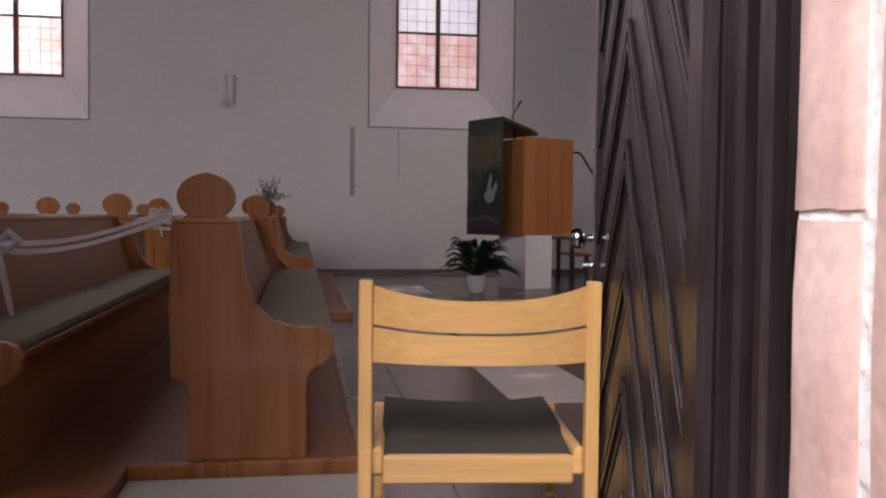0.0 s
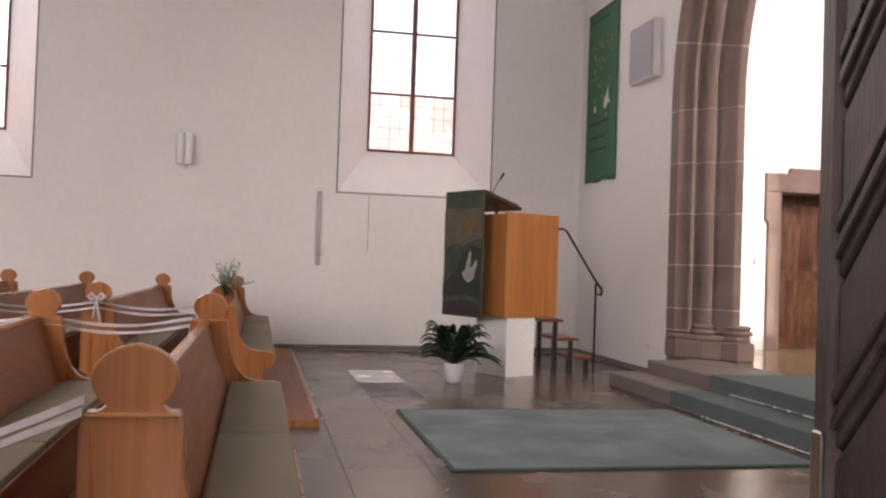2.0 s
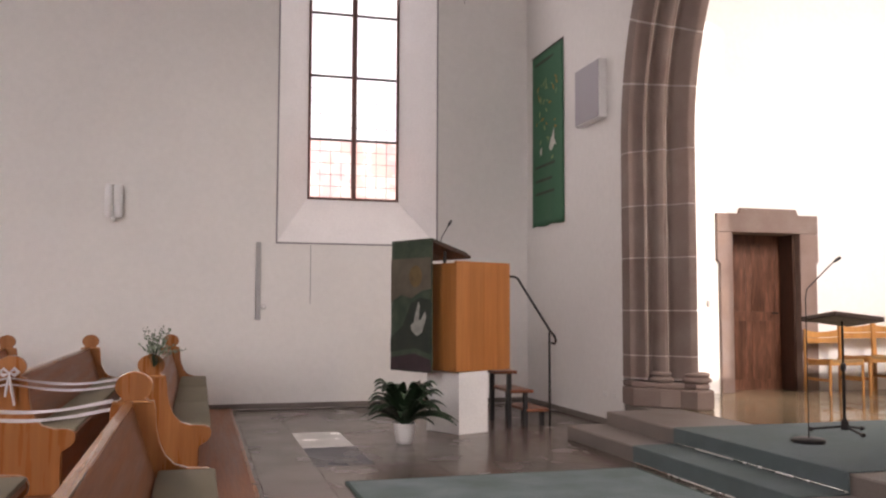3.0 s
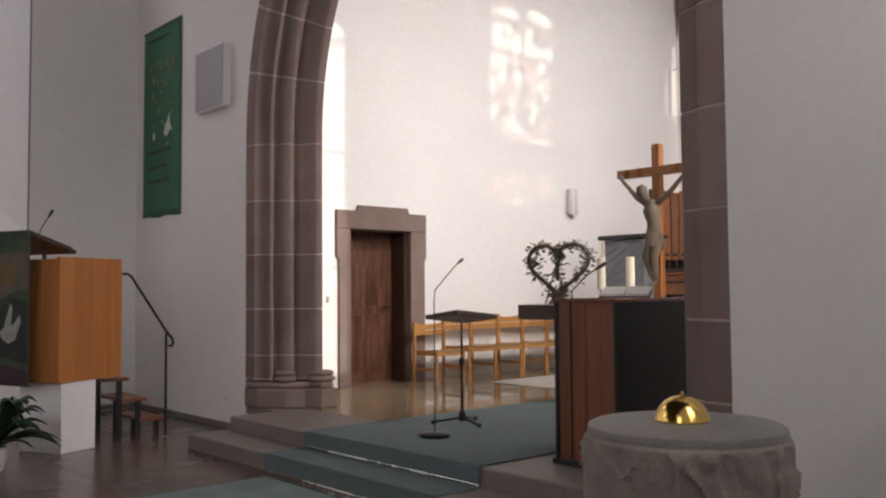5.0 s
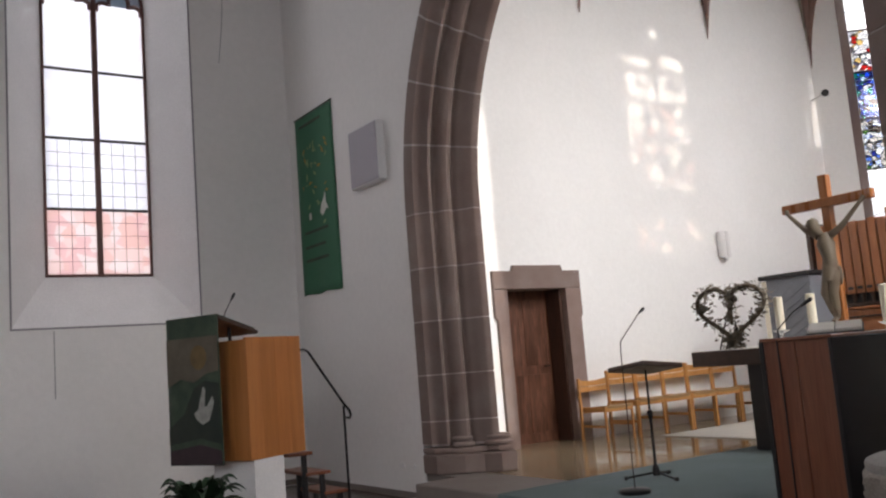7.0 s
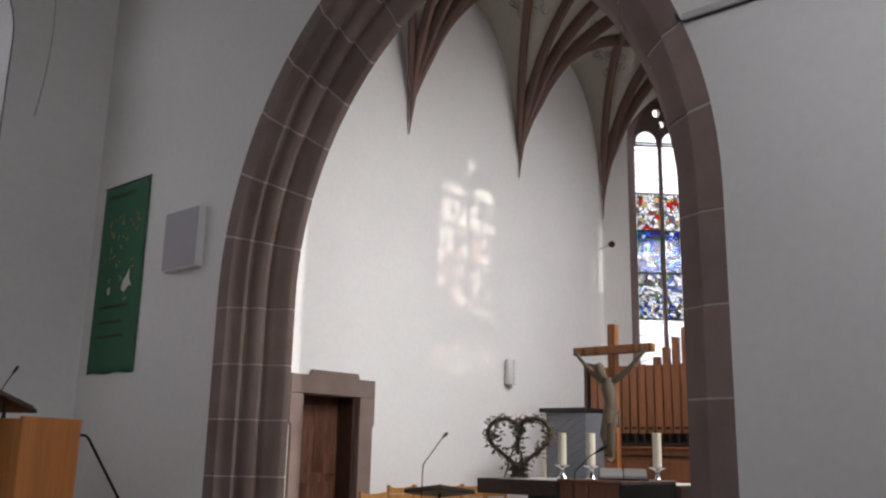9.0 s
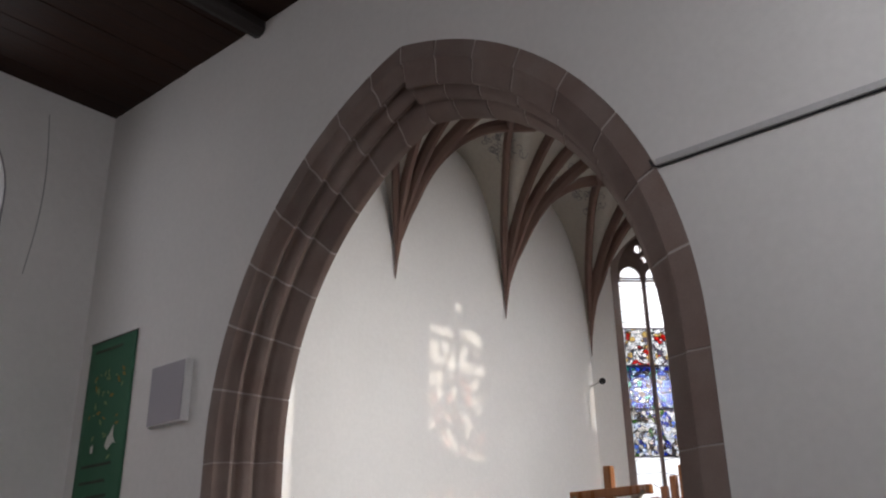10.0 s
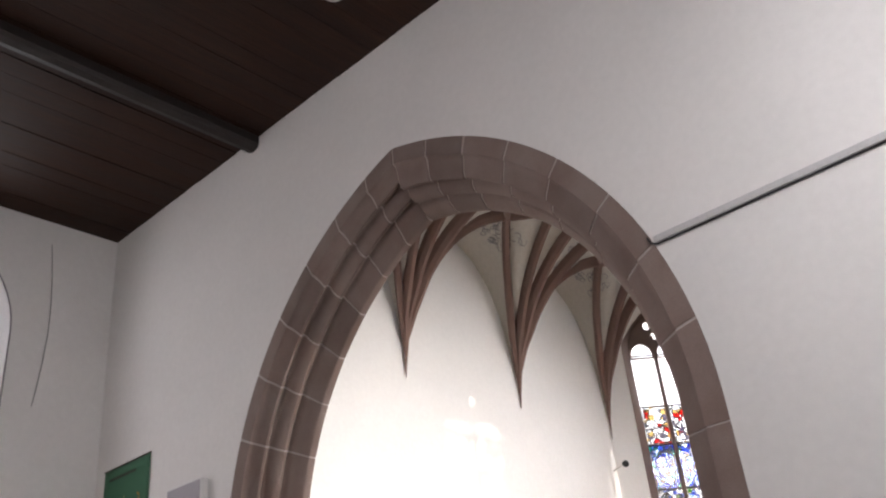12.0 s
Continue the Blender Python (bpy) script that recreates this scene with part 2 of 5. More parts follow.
dark_oak = surface("dark_oak", (0.05, 0.028, 0.02), 0.4, var=0.2, scale=1.5, fine=8, fine_var=0.2, bump=0.1, stretch=GRAIN_X)
door_paint = surface("door_stain", (0.019, 0.0145, 0.0145), 0.33, var=0.25, scale=2, fine=12, fine_var=0.25, bump=0.12, bump_scale=25, stretch=(6, 6, 1), tint=(0.023, 0.017, 0.016), rand=0.2, spec=0.3)
door_brown = surface("door_walnut", (0.085, 0.032, 0.017), 0.4, var=0.25, scale=2.0, fine=8, fine_var=0.2, bump=0.06, stretch=(5, 5, 0.8), tint=(0.14, 0.06, 0.035))
ceiling_mat = surface("ceiling_board", (0.021, 0.0082, 0.0046), 0.6, var=0.2, scale=1.2, fine=6, fine_var=0.2, bump=0.1, stretch=GRAIN_X, rand=0.2, tint=(0.028, 0.012, 0.0066), spec=0.2)
beam_mat = surface("beam_wood", (0.018, 0.012, 0.010), 0.6, var=0.2, bump=0.2, stretch=GRAIN_X)
walnut = surface("lectern_wood", (0.19, 0.058, 0.026), 0.4, var=0.15, scale=1.5, fine=8, fine_var=0.15, bump=0.04, stretch=GRAIN_Z, tint=(0.17, 0.062, 0.03))
black_wood = surface("black_wood", (0.012, 0.011, 0.012), 0.45, var=0.2, bump=0.05)
organ_wood = surface("organ_wood", (0.33, 0.125, 0.05), 0.4, var=0.15, scale=1.5, fine=8, fine_var=0.12, stretch=GRAIN_Z, bump=0.03, rand=0.12)
iron = surface("black_iron", (0.02, 0.019, 0.019), 0.45, metal=0.6, var=0.2, bump=0.1)
chrome = surface("chrome", (0.55, 0.55, 0.57), 0.16, metal=1.0, var=0.04, bump=0.0)
brass = surface("brass", (0.80, 0.55, 0.16), 0.16, metal=1.0, var=0.08, scale=8, bump=0.05)
granite = surface("font_stone", (0.25, 0.215, 0.185), 0.75, var=0.2, scale=6, fine=90, fine_var=0.15, bump=0.4, bump_scale=40, tint=(0.24, 0.21, 0.18))
granite_smooth = surface("font_rim_stone", (0.22, 0.205, 0.19), 0.55, var=0.12, scale=6, fine=90, fine_var=0.12, bump=0.1)
carpet_stair = surface("carpet_stair", (0.10, 0.138, 0.136), 0.95, var=0.10, scale=2.5, fine=260, fine_var=0.2, bump=0.5, bump_scale=350, tint=(0.11, 0.142, 0.15))
carpet = surface("carpet_green", (0.145, 0.20, 0.195), 0.95, var=0.16, scale=2.5, fine=260, fine_var=0.2, bump=0.5, bump_scale=350, tint=(0.19, 0.235, 0.245))
carpet_edge = surface("carpet_binding", (0.05, 0.085, 0.075), 0.95, bump=0.3)
mat_pale = surface("mat_pale", (0.42, 0.40, 0.36), 0.95, var=0.06, fine=200, fine_var=0.1, bump=0.3, bump_scale=300)
banner_green = surface("banner_green", (0.045, 0.165, 0.088), 0.9, var=0.12, scale=3, fine=200, fine_var=0.1, bump=0.2, bump_scale=300, tint=(0.048, 0.135, 0.08))
cloth_light = surface("banner_pale", (0.22, 0.33, 0.15), 0.9, bump=0.2)
cloth_white = surface("cloth_white", (0.62, 0.64, 0.58), 0.9, bump=0.2)
cloth_sun = surface("cloth_ochre", (0.30, 0.20, 0.05), 0.9, bump=0.2)
cloth_dove = surface("cloth_dove", (0.30, 0.30, 0.27), 0.9, var=0.2, scale=14, bump=0.2)
cloth_disc = surface("cloth_disc", (0.15, 0.10, 0.045), 0.9, var=0.2, scale=12, bump=0.2)
cloth_plum = surface("cloth_plum", (0.045, 0.028, 0.032), 0.9, var=0.25, scale=9, bump=0.3)
cloth_deep = surface("cloth_deep_green", (0.022, 0.034, 0.026), 0.9, var=0.25, scale=5, fine=200, fine_var=0.15, bump=0.3, tint=(0.032, 0.036, 0.028))
cloth_green = surface("cloth_green", (0.035, 0.06, 0.04), 0.9, var=0.2, scale=6, fine=200, fine_var=0.15, bump=0.3, bump_scale=250, tint=(0.055, 0.075, 0.05))
cloth_brown = surface("cloth_brown", (0.115, 0.098, 0.072), 0.9, var=0.2, scale=6, fine=200, fine_var=0.15, bump=0.3)
white_paint = surface("white_paint", (0.74, 0.73, 0.72), 0.5, var=0.03, bump=0.05)
grey_metal = surface("grey_metal", (0.38, 0.37, 0.37), 0.45, metal=0.2, var=0.05, bump=0.02)
duct_grey = surface("duct_grey", (0.52, 0.51, 0.51), 0.5, var=0.05, bump=0.02)
console_grey = surface("console_grey", (0.20, 0.21, 0.24), 0.5, var=0.08, bump=0.03)
rod_metal = surface("rod_metal", (0.82, 0.80, 0.74), 0.28, metal=1.0, var=0.1, bump=0.03)
lining_brown = surface("lining_brown", (0.06, 0.028, 0.018), 0.45, var=0.2, scale=2.0, fine=8, fine_var=0.15, bump=0.05, stretch=(5, 5, 0.8))
speaker_grille = surface("speaker_grille", (0.36, 0.34, 0.37), 0.55, metal=0.3, var=0.05, fine=400, fine_var=0.2, bump=0.3, bump_scale=400)
wax = surface("wax", (0.80, 0.74, 0.60), 0.45, var=0.04, bump=0.03)
paper = surface("paper", (0.70, 0.68, 0.62), 0.8, var=0.04, bump=0.05)
tape = surface("satin_ribbon", (0.50, 0.465, 0.48), 0.45, var=0.06, scale=20, bump=0.1)
leaf = surface("leaf", (0.020, 0.042, 0.020), 0.4, var=0.3, scale=8, bump=0.1, rand=0.2)
leaf_pale = surface("leaf_pale", (0.13, 0.19, 0.12), 0.5, var=0.3, scale=20, bump=0.1, tint=(0.2, 0.24, 0.17))
dry_leaf = surface("dry_leaf", (0.21, 0.19, 0.15), 0.8, var=0.4, scale=20, bump=0.1, tint=(0.14, 0.11, 0.08))
bark = surface("twig", (0.12, 0.09, 0.06), 0.9, bump=0.4)
carved = surface("carved_wood", (0.17, 0.135, 0.09), 0.6, var=0.3, scale=7, bump=0.2, tint=(0.075, 0.052, 0.035))
glow_glass = surface("opal_glass", (0.8, 0.8, 0.78), 0.25, var=0.02, bump=0.0)
lead = surface("window_lead", (0.05, 0.04, 0.04), 0.6, metal=0.3, bump=0.1)
window_wood = surface("window_frame_red", (0.11, 0.040, 0.030), 0.5, var=0.15, bump=0.1)
asphalt = surface("forecourt", (0.11, 0.10, 0.095), 0.9, var=0.15, bump=0.5)


def pane_glass(name, tints, cell, clear=0.55, lead_width=0.0):
    """Leaded glass: cells of tinted glass, partly clear and partly frosted."""
    m = bpy.data.materials.new(name)
    m.use_nodes = True
    nt = m.node_tree
    N, L = nt.nodes, nt.links
    N.remove(N["Principled BSDF"])
    tc, vor, rmp = N.new("ShaderNodeTexCoord"), N.new("ShaderNodeTexVoronoi"), N.new("ShaderNodeValToRGB")
    vor.inputs["Scale"].default_value = cell
    L.new(tc.outputs["Object"], vor.inputs["Vector"])
    sep = N.new("ShaderNodeSeparateColor")
    L.new(vor.outputs["Color"], sep.inputs[0])
    L.new(sep.outputs[0], rmp.inputs[0])
    rmp.color_ramp.interpolation = "CONSTANT"
    while len(rmp.color_ramp.elements) < len(tints):
        rmp.color_ramp.elements.new(0.5)
    for k, (el, c) in enumerate(zip(rmp.color_ramp.elements, tints)):
        el.position, el.color = k / len(tints), (*c, 1)
    tr, tl, gl, mx, mx2 = N.new("ShaderNodeBsdfTransparent"), N.new("ShaderNodeBsdfTranslucent"), N.new("ShaderNodeBsdfGlossy"), N.new("ShaderNodeMixShader"), N.new("ShaderNodeMixShader")
    colour = rmp.outputs[0]
    if lead_width:
        edge, line, net = N.new("ShaderNodeTexVoronoi"), N.new("ShaderNodeMath"), N.new("ShaderNodeMix")
        edge.feature, edge.inputs["Scale"].default_value = "DISTANCE_TO_EDGE", cell
        L.new(tc.outputs["Object"], edge.inputs["Vector"])
        line.operation, line.inputs[1].default_value = "LESS_THAN", lead_width
        L.new(edge.outputs["Distance"], line.inputs[0])
        net.data_type = "RGBA"
        L.new(line.outputs[0], net.inputs[0])
        L.new(colour, net.inputs[6])
        net.inputs[7].default_value = (0.01, 0.01, 0.012, 1)
        colour = net.outputs[2]
    L.new(colour, tr.inputs[0])
    L.new(colour, tl.inputs[0])
    gl.inputs["Roughness"].default_value = 0.1
    mx.inputs[0].default_value, mx2.inputs[0].default_value = 1 - clear, 0.04
    L.new(tr.outputs[0], mx.inputs[1])
    L.new(tl.outputs[0], mx.inputs[2])
    L.new(mx.outputs[0], mx2.inputs[1])
    L.new(gl.outputs[0], mx2.inputs[2])
    L.new(mx2.outputs[0], N["Material Output"].inputs[0])
    return m


glass_clear = pane_glass("glass_pale", [(0.95, 0.93, 0.93), (0.92, 0.90, 0.92), (0.97, 0.96, 0.95)], 6)
# lower panes: the pink of the building outside, put into the glass colour
glass_facade_tint = pane_glass("glass_facade_tint", [(0.96, 0.80, 0.76), (0.93, 0.71, 0.66), (0.97, 0.87, 0.84), (0.92, 0.70, 0.68)], 7)
glass_white = pane_glass("glass_bright", [(0.97, 0.96, 0.93), (0.95, 0.9, 0.85), (0.9, 0.93, 0.97)], 9, 0.92)
glass_blue = pane_glass("stained_blue", [(0.03, 0.10, 0.62), (0.10, 0.28, 0.80), (0.02, 0.05, 0.30), (0.75, 0.86, 0.95), (0.05, 0.42, 0.36), (0.20, 0.40, 0.85), (0.10, 0.07, 0.06), (0.85, 0.9, 0.95), (0.03, 0.14, 0.5)], 12, 0.75, 0.05)
glass_figure = pane_glass("stained_figure", [(0.9, 0.92, 0.96), (0.82, 0.86, 0.95), (0.06, 0.16, 0.6), (0.93, 0.92, 0.9), (0.10, 0.08, 0.07), (0.2, 0.42, 0.12), (0.95, 0.95, 0.95), (0.35, 0.5, 0.85), (0.88, 0.84, 0.8)], 12, 0.75, 0.05)
glass_red = pane_glass("stained_red", [(0.95, 0.94, 0.93), (0.75, 0.10, 0.08), (0.95, 0.93, 0.9), (0.95, 0.95, 0.93), (0.86, 0.72, 0.42), (0.92, 0.9, 0.88), (0.96, 0.95, 0.95), (0.4, 0.36, 0.42), (0.95, 0.95, 0.93)], 11, 0.75, 0.04)
glass_sun = pane_glass("stained_sunlit", [(0.98, 0.95, 0.88), (0.14, 0.12, 0.12), (0.5, 0.46, 0.44), (0.80, 0.55, 0.48), (0.12, 0.11, 0.12), (0.98, 0.94, 0.86), (0.35, 0.33, 0.34), (0.10, 0.08, 0.10), (0.62, 0.57, 0.52), (0.2, 0.17, 0.17)], 8, 0.97)
glass_beam = pane_glass("stained_beam", [(0.98, 0.96, 0.9), (0.97, 0.94, 0.9), (0.25, 0.22, 0.22), (0.98, 0.96, 0.9), (0.55, 0.5, 0.46), (0.96, 0.92, 0.86), (0.15, 0.13, 0.13)], 7, 0.97)
glass_dim = pane_glass("stained_dim", [(0.85, 0.7, 0.62), (0.08, 0.07, 0.08), (0.9, 0.86, 0.78), (0.12, 0.11, 0.12), (0.3, 0.24, 0.22), (0.07, 0.06, 0.07), (0.2, 0.17, 0.16), (0.6, 0.42, 0.36), (0.10, 0.09, 0.09)], 9, 0.97)
glass_apse = pane_glass("glass_milky", [(0.97, 0.97, 0.95), (0.95, 0.94, 0.92), (0.93, 0.95, 0.97)], 9, 0.1)
glass_frost = pane_glass("glass_frosted", [(0.9, 0.9, 0.9), (0.85, 0.85, 0.87)], 4, 0.02)

# ---- the nave's shell ----
ARCH_Y, ARCH_HALF, SPRING, RISE = -5.91, 2.9, 3.2, 3.87
FLOOR_C = 0.285                      # the chancel's floor above the nave's
ROOF = 8.55


def north_outline(x):
    return arch_outline(x, 1.13, 2.23, 6.75, 1.35)


single("wall_north", holed(B(), [(-23, -0.3), (0, -0.3), (0, ROOF + 0.1), (-23, ROOF + 0.1)], [north_outline(x) for x in W_X[:3]], lambda u, v, w: (u, w, v), 0.8),
       plaster, "warm white plastered nave wall with splayed windows", "wall", kind="structure")
single("wall_south", holed(B(), [(-23, -0.3), (0, -0.3), (0, ROOF + 0.1), (-23, ROOF + 0.1)], [[(-5.25, -0.02), (-4.1, -0.02), (-4.1, 2.4), (-5.25, 2.4)]] + [arch_outline(x, 0.7, 2.9, 6.0, 0.95) for x in S_X], lambda u, v, w: (u, -12.55 - w, v), 0.55),
       plaster, "white plastered wall with the entrance opening", "wall", kind="structure")
# the hole in this wall is added for the west fill lamp
single("wall_west", holed(B(), [(-13.1, -0.3), (0.8, -0.3), (0.8, ROOF + 0.1), (-13.1, ROOF + 0.1)], [[(-8.2, 2.8), (-4.2, 2.8), (-4.2, 6.8), (-8.2, 6.8)]], lambda u, v, w: (-23 - w, u, v), 0.6),
       plaster, "plain white plastered end wall with an unseen opening added for light", "wall", kind="structure")


# unseen south windows, added for light; frosted panes spread the sun
for x in S_X:
    win = thing("window", pose(x, -12.55, 0), "unseen tall frosted window added in the entrance wall for light", "window", kind="structure")
    for k in range(5):
        z0, z1 = 2.9 + 0.8 * k, 2.9 + 0.8 * (k + 1)
        if k < 4:
            bm = B()
            box(bm, -0.7, 0.7, -0.30, -0.29, z0, z1)
            part("pane", bm, glass_frost, win)
        bm = B()
        box(bm, -0.7, 0.7, -0.31, -0.27, z0 - 0.02, z0 + 0.02)
        part("transom_bar", bm, lead, win)
    bm = B()
    prism(bm, arch_outline(0, 0.7, 6.1, 6.11, 0.84), lambda u, v, w: (u, -0.30 + w, v), 0.01)
    part("pane", bm, glass_frost, win)


def nave_window(x):
    """A splayed reveal, a painted line round it, and a leaded two-light window."""
    win = thing("window_1" if x == W_X[0] else "window", pose(x, 0, 0), "tall leaded two-light window with reddish frame in splayed white reveal", "window", kind="structure")
    big, mid = arch_outline(0, 1.13, 2.23, 6.75, 1.35), arch_outline(0, 0.665, 2.9, 6.55, 0.95)
    bm = B()
    strip(bm, [[(u, y, v) for u, v in o] for o, y in ((big, 0.0), (mid, 0.48), (mid, 0.82))], closed=True)
    part("reveal", bm, reveal_white, win)
    bm = B()
    lo, hi = arch_outline(0, 1.118, 2.242, 6.75, 1.335), arch_outline(0, 1.14, 2.22, 6.75, 1.36)
    strip(bm, [[(u, y, v) for u, v in o] for o, y in ((lo, -0.001), (lo, -0.004), (hi, -0.004), (hi, -0.001))], closed=True)
    part("painted_line", bm, line_grey, win, "thin dark grey line painted round the reveal")
    bm = B()
    o1, o2 = arch_outline(0, 0.664, 2.902, 6.55, 0.949), arch_outline(0, 0.63, 2.936, 6.55, 0.905)
    strip(bm, [[(u, y, v) for u, v in o] for o, y in ((o2, 0.47), (o1, 0.47), (o1, 0.53), (o2, 0.53), (o2, 0.47))], closed=True)
    part("window_frame", bm, window_wood, win)
    bm = B()
    box(bm, -0.035, 0.035, 0.455, 0.53, 2.93, 6.9, 0.008)
    part("mullion", bm, window_wood, win)
    heads = [2.93, 3.78, 4.71, 5.64]
    for z in heads[1:]:
        bm = B()
        box(bm, -0.64, 0.64, 0.478, 0.515, z - 0.016, z + 0.016, 0.004)
        part("transom_bar", bm, lead, win)
    for side in (-1, 1):
        c = side * 0.335
        lobes = [(c - 0.295, 6.50)] + [(c - 0.20 + 0.10 * math.cos(a), 6.53 + 0.10 * math.sin(a)) for a in [radians(150 - 15 * k) for k in range(8)]]
        lobes += [(c + 0.13 * math.cos(a), 6.66 + 0.13 * math.sin(a)) for a in [radians(170 - 16 * k) for k in range(11)]]
        lobes += [(c + 0.20 + 0.10 * math.cos(a), 6.53 + 0.10 * math.sin(a)) for a in [radians(135 - 15 * k) for k in range(8)]] + [(c + 0.295, 6.50)]
        part("tracery", tube(B(), [(u, 0.49, v) for u, v in lobes], 0.03, 6), window_wood, win)
    part("tracery", tube(B(), [(0.17 * math.cos(a), 0.49, 7.08 + 0.17 * math.sin(a)) for a in [math.pi * k / 10 for k in range(21)]], 0.03, 6), window_wood, win)
    for side in (0, 1):
        for k, z in enumerate(heads):
            top = heads[k + 1] if k < 3 else 7.48
            bm = B()
            x0, x1 = (-0.64, -0.03) if side == 0 else (0.03, 0.64)
            if k < 3:
                box(bm, x0, x1, 0.496, 0.504, z, top)
            else:
                o = [(u, v) for u, v in arch_outline(0, 0.64, 5.64, 6.55, 0.92) if (u <= 0.001 if side == 0 else u >= -0.001)]
                if side == 0:
                    o = [(-0.64, 5.64), (-0.03, 5.64)] + [(min(u, -0.03), v) for u, v in o if v > 5.7]
                else:
                    o = [(0.03, 5.64), (0.64, 5.64)] + [(max(u, 0.03), v) for u, v in o if v > 5.7]
                prism(bm, o, lambda u, v, w: (u, 0.496 + w, v), 0.008)
            p = part("pane", bm, glass_facade_tint if k == 0 else glass_clear, win)
            p.visible_shadow = False
            if k < 2:
                bm = B()
                for j in range(1, 4):
                    xx = x0 + (x1 - x0) * j / 4
                    box(bm, xx - 0.0022, xx + 0.0022, 0.488, 0.496, z, top)
                for j in range(1, 5):
                    zz = z + (top - z) * j / 5
                    box(bm, x0, x1, 0.486, 0.495, zz - 0.0022, zz + 0.0022)
                part("leading", bm, lead, win)
    return win


for x in W_X[:3]:
    nave_window(x)

bm = B()
y, k = 0.8, 0
rnd = random.Random(5)
while y > -13.1:
    w = 0.27 + 0.05 * rnd.random()
    box(bm, -23, 1.0, y - w + 0.006, y, ROOF + 0.012 * rnd.random(), ROOF + 0.06)
    y -= w
single("ceiling", bm, ceiling_mat, "dark brown stained boarded ceiling", "ceiling", kind="structure")
bm = B()
box(bm, -23.6, 1.0, -13.1, 0.8, ROOF + 0.065, ROOF + 0.3)
single("roof", bm, dark_oak, "plain dark roof deck above the boards", "roof", kind="structure")
for by in (-3.46, -9.1):
    bm = B()
    o = [(-0.11, 0.2), (-0.11, 0.07), (-0.08, 0.02), (0, 0), (0.08, 0.02), (0.11, 0.07), (0.11, 0.2)]
    prism(bm, o, lambda u, v, w: (-23 + w, by + u, ROOF - 0.185 + v), 22.995)
    single("ceiling_beam", bm, beam_mat, "nearly black rounded timber ceiling beam", "beam", kind="structure")

lamp = thing("ceiling_lamp", pose(-1.2, -6.42, ROOF - 0.02) @ Matrix.Scale(0.88, 4), "white opal globe lamp close under the dark ceiling", "lamp")
part("globe", lathe(B(), [(0.03, -0.46), (0.12, -0.44), (0.19, -0.36), (0.225, -0.25), (0.2, -0.13), (0.10, -0.04)], 24), glow_glass, lamp, smooth=True)
part("holder", lathe(B(), [(0.09, -0.05), (0.09, 0.03)], 20), grey_metal, lamp)

# ---- chancel arch ----
SIDES = {1: (2.9, 3.2, 3.88, 1.0), -1: (2.925, 3.40, 3.68, 1.0)}   # half width, springing, rise and depth of moulding, north and south


def arch_at(side, s, inn):
    """A point of the arch: s from 0 at the foot to 1 at the springing and 2 at the crown, inn: metres in from the outer edge."""
    half, spring, rise, deep = SIDES[side]
    c = (rise * rise - half * half) / (2 * half)
    inn *= deep
    if s <= 1:
        return side * (half - inn), FLOOR_C + (spring - FLOOR_C) * s
    r = half + c - inn
    a = math.acos(max(-1, min(1, c / r))) * (s - 1)
    return side * (r * math.cos(a) - c), spring + r * math.sin(a)


opening = [(ARCH_Y + u, v - (0.08 if k < 2 else 0)) for k, (u, v) in enumerate([arch_at(-1, 0, 0), arch_at(1, 0, 0)] + [arch_at(1, 1 + k / 16, 0) for k in range(17)] + [arch_at(-1, 2 - k / 16, 0) for k in range(1, 17)])]
single("wall_east", holed(B(), [(-13.1, -0.3), (0.8, -0.3), (0.8, ROOF + 0.1), (-13.1, ROOF + 0.1)], [opening], lambda u, v, w: (w, u, v), 0.7),
       plaster, "white plastered wall round the pointed chancel arch", "wall", kind="structure")

ARCH_PROFILE = [(-0.004, 0.0), (-0.004, 0.185), (0.02, 0.195), (0.055, 0.225), (0.085, 0.275), (0.10, 0.335), (0.125, 0.34), (0.15, 0.305), (0.175, 0.295), (0.20, 0.31),
                (0.20, 0.345), (0.205, 0.395), (0.23, 0.44), (0.27, 0.465), (0.31, 0.455), (0.335, 0.42), (0.36, 0.425), (0.365, 0.48),
                (0.385, 0.505), (0.42, 0.56), (0.46, 0.65), (0.48, 0.662), (0.55, 0.662), (0.62, 0.55), (0.704, 0.38), (0.704, 0.0)]
SOUTH_PROFILE = [(-0.004, 0.0), (-0.004, 0.185), (0.02, 0.20), (0.04, 0.255), (0.06, 0.32), (0.09, 0.37), (0.125, 0.375), (0.16, 0.34), (0.19, 0.345),
                 (0.205, 0.395), (0.24, 0.435), (0.285, 0.45), (0.325, 0.43), (0.35, 0.435), (0.365, 0.475), (0.41, 0.50), (0.47, 0.54), (0.56, 0.54), (0.62, 0.47), (0.704, 0.38), (0.704, 0.0)]


def arch_sweep(bm, side, s0, s1, n, profile):
    rows = []
    for k in range(n + 1):
        s = s0 + (s1 - s0) * k / n
        row = []
        for px, inn in profile:
            swell = 1 + 0.226 * max(0.0, (s - 1.5) / 0.5) ** 2 if side < 0 and inn > 0.3 else 1
            u, v = arch_at(side, s, inn * swell)
            row.append((px, ARCH_Y + u, v))
        rows.append(row)
    vr = strip(bm, rows, closed=True)
    bm.faces.new(vr[0][::-1])
    bm.faces.new(vr[-1])
    return bm


arch = thing("chancel_arch", pose(0, 0, 0), "moulded reddish sandstone pointed chancel arch with pale joints", "arch", kind="structure")
def cored(profile):
    """The mortar just behind the stones' faces."""
    return [(px + (0.007 if px < 0.52 else -0.007), inn - 0.006 if inn > 0.01 else inn) for px, inn in profile]


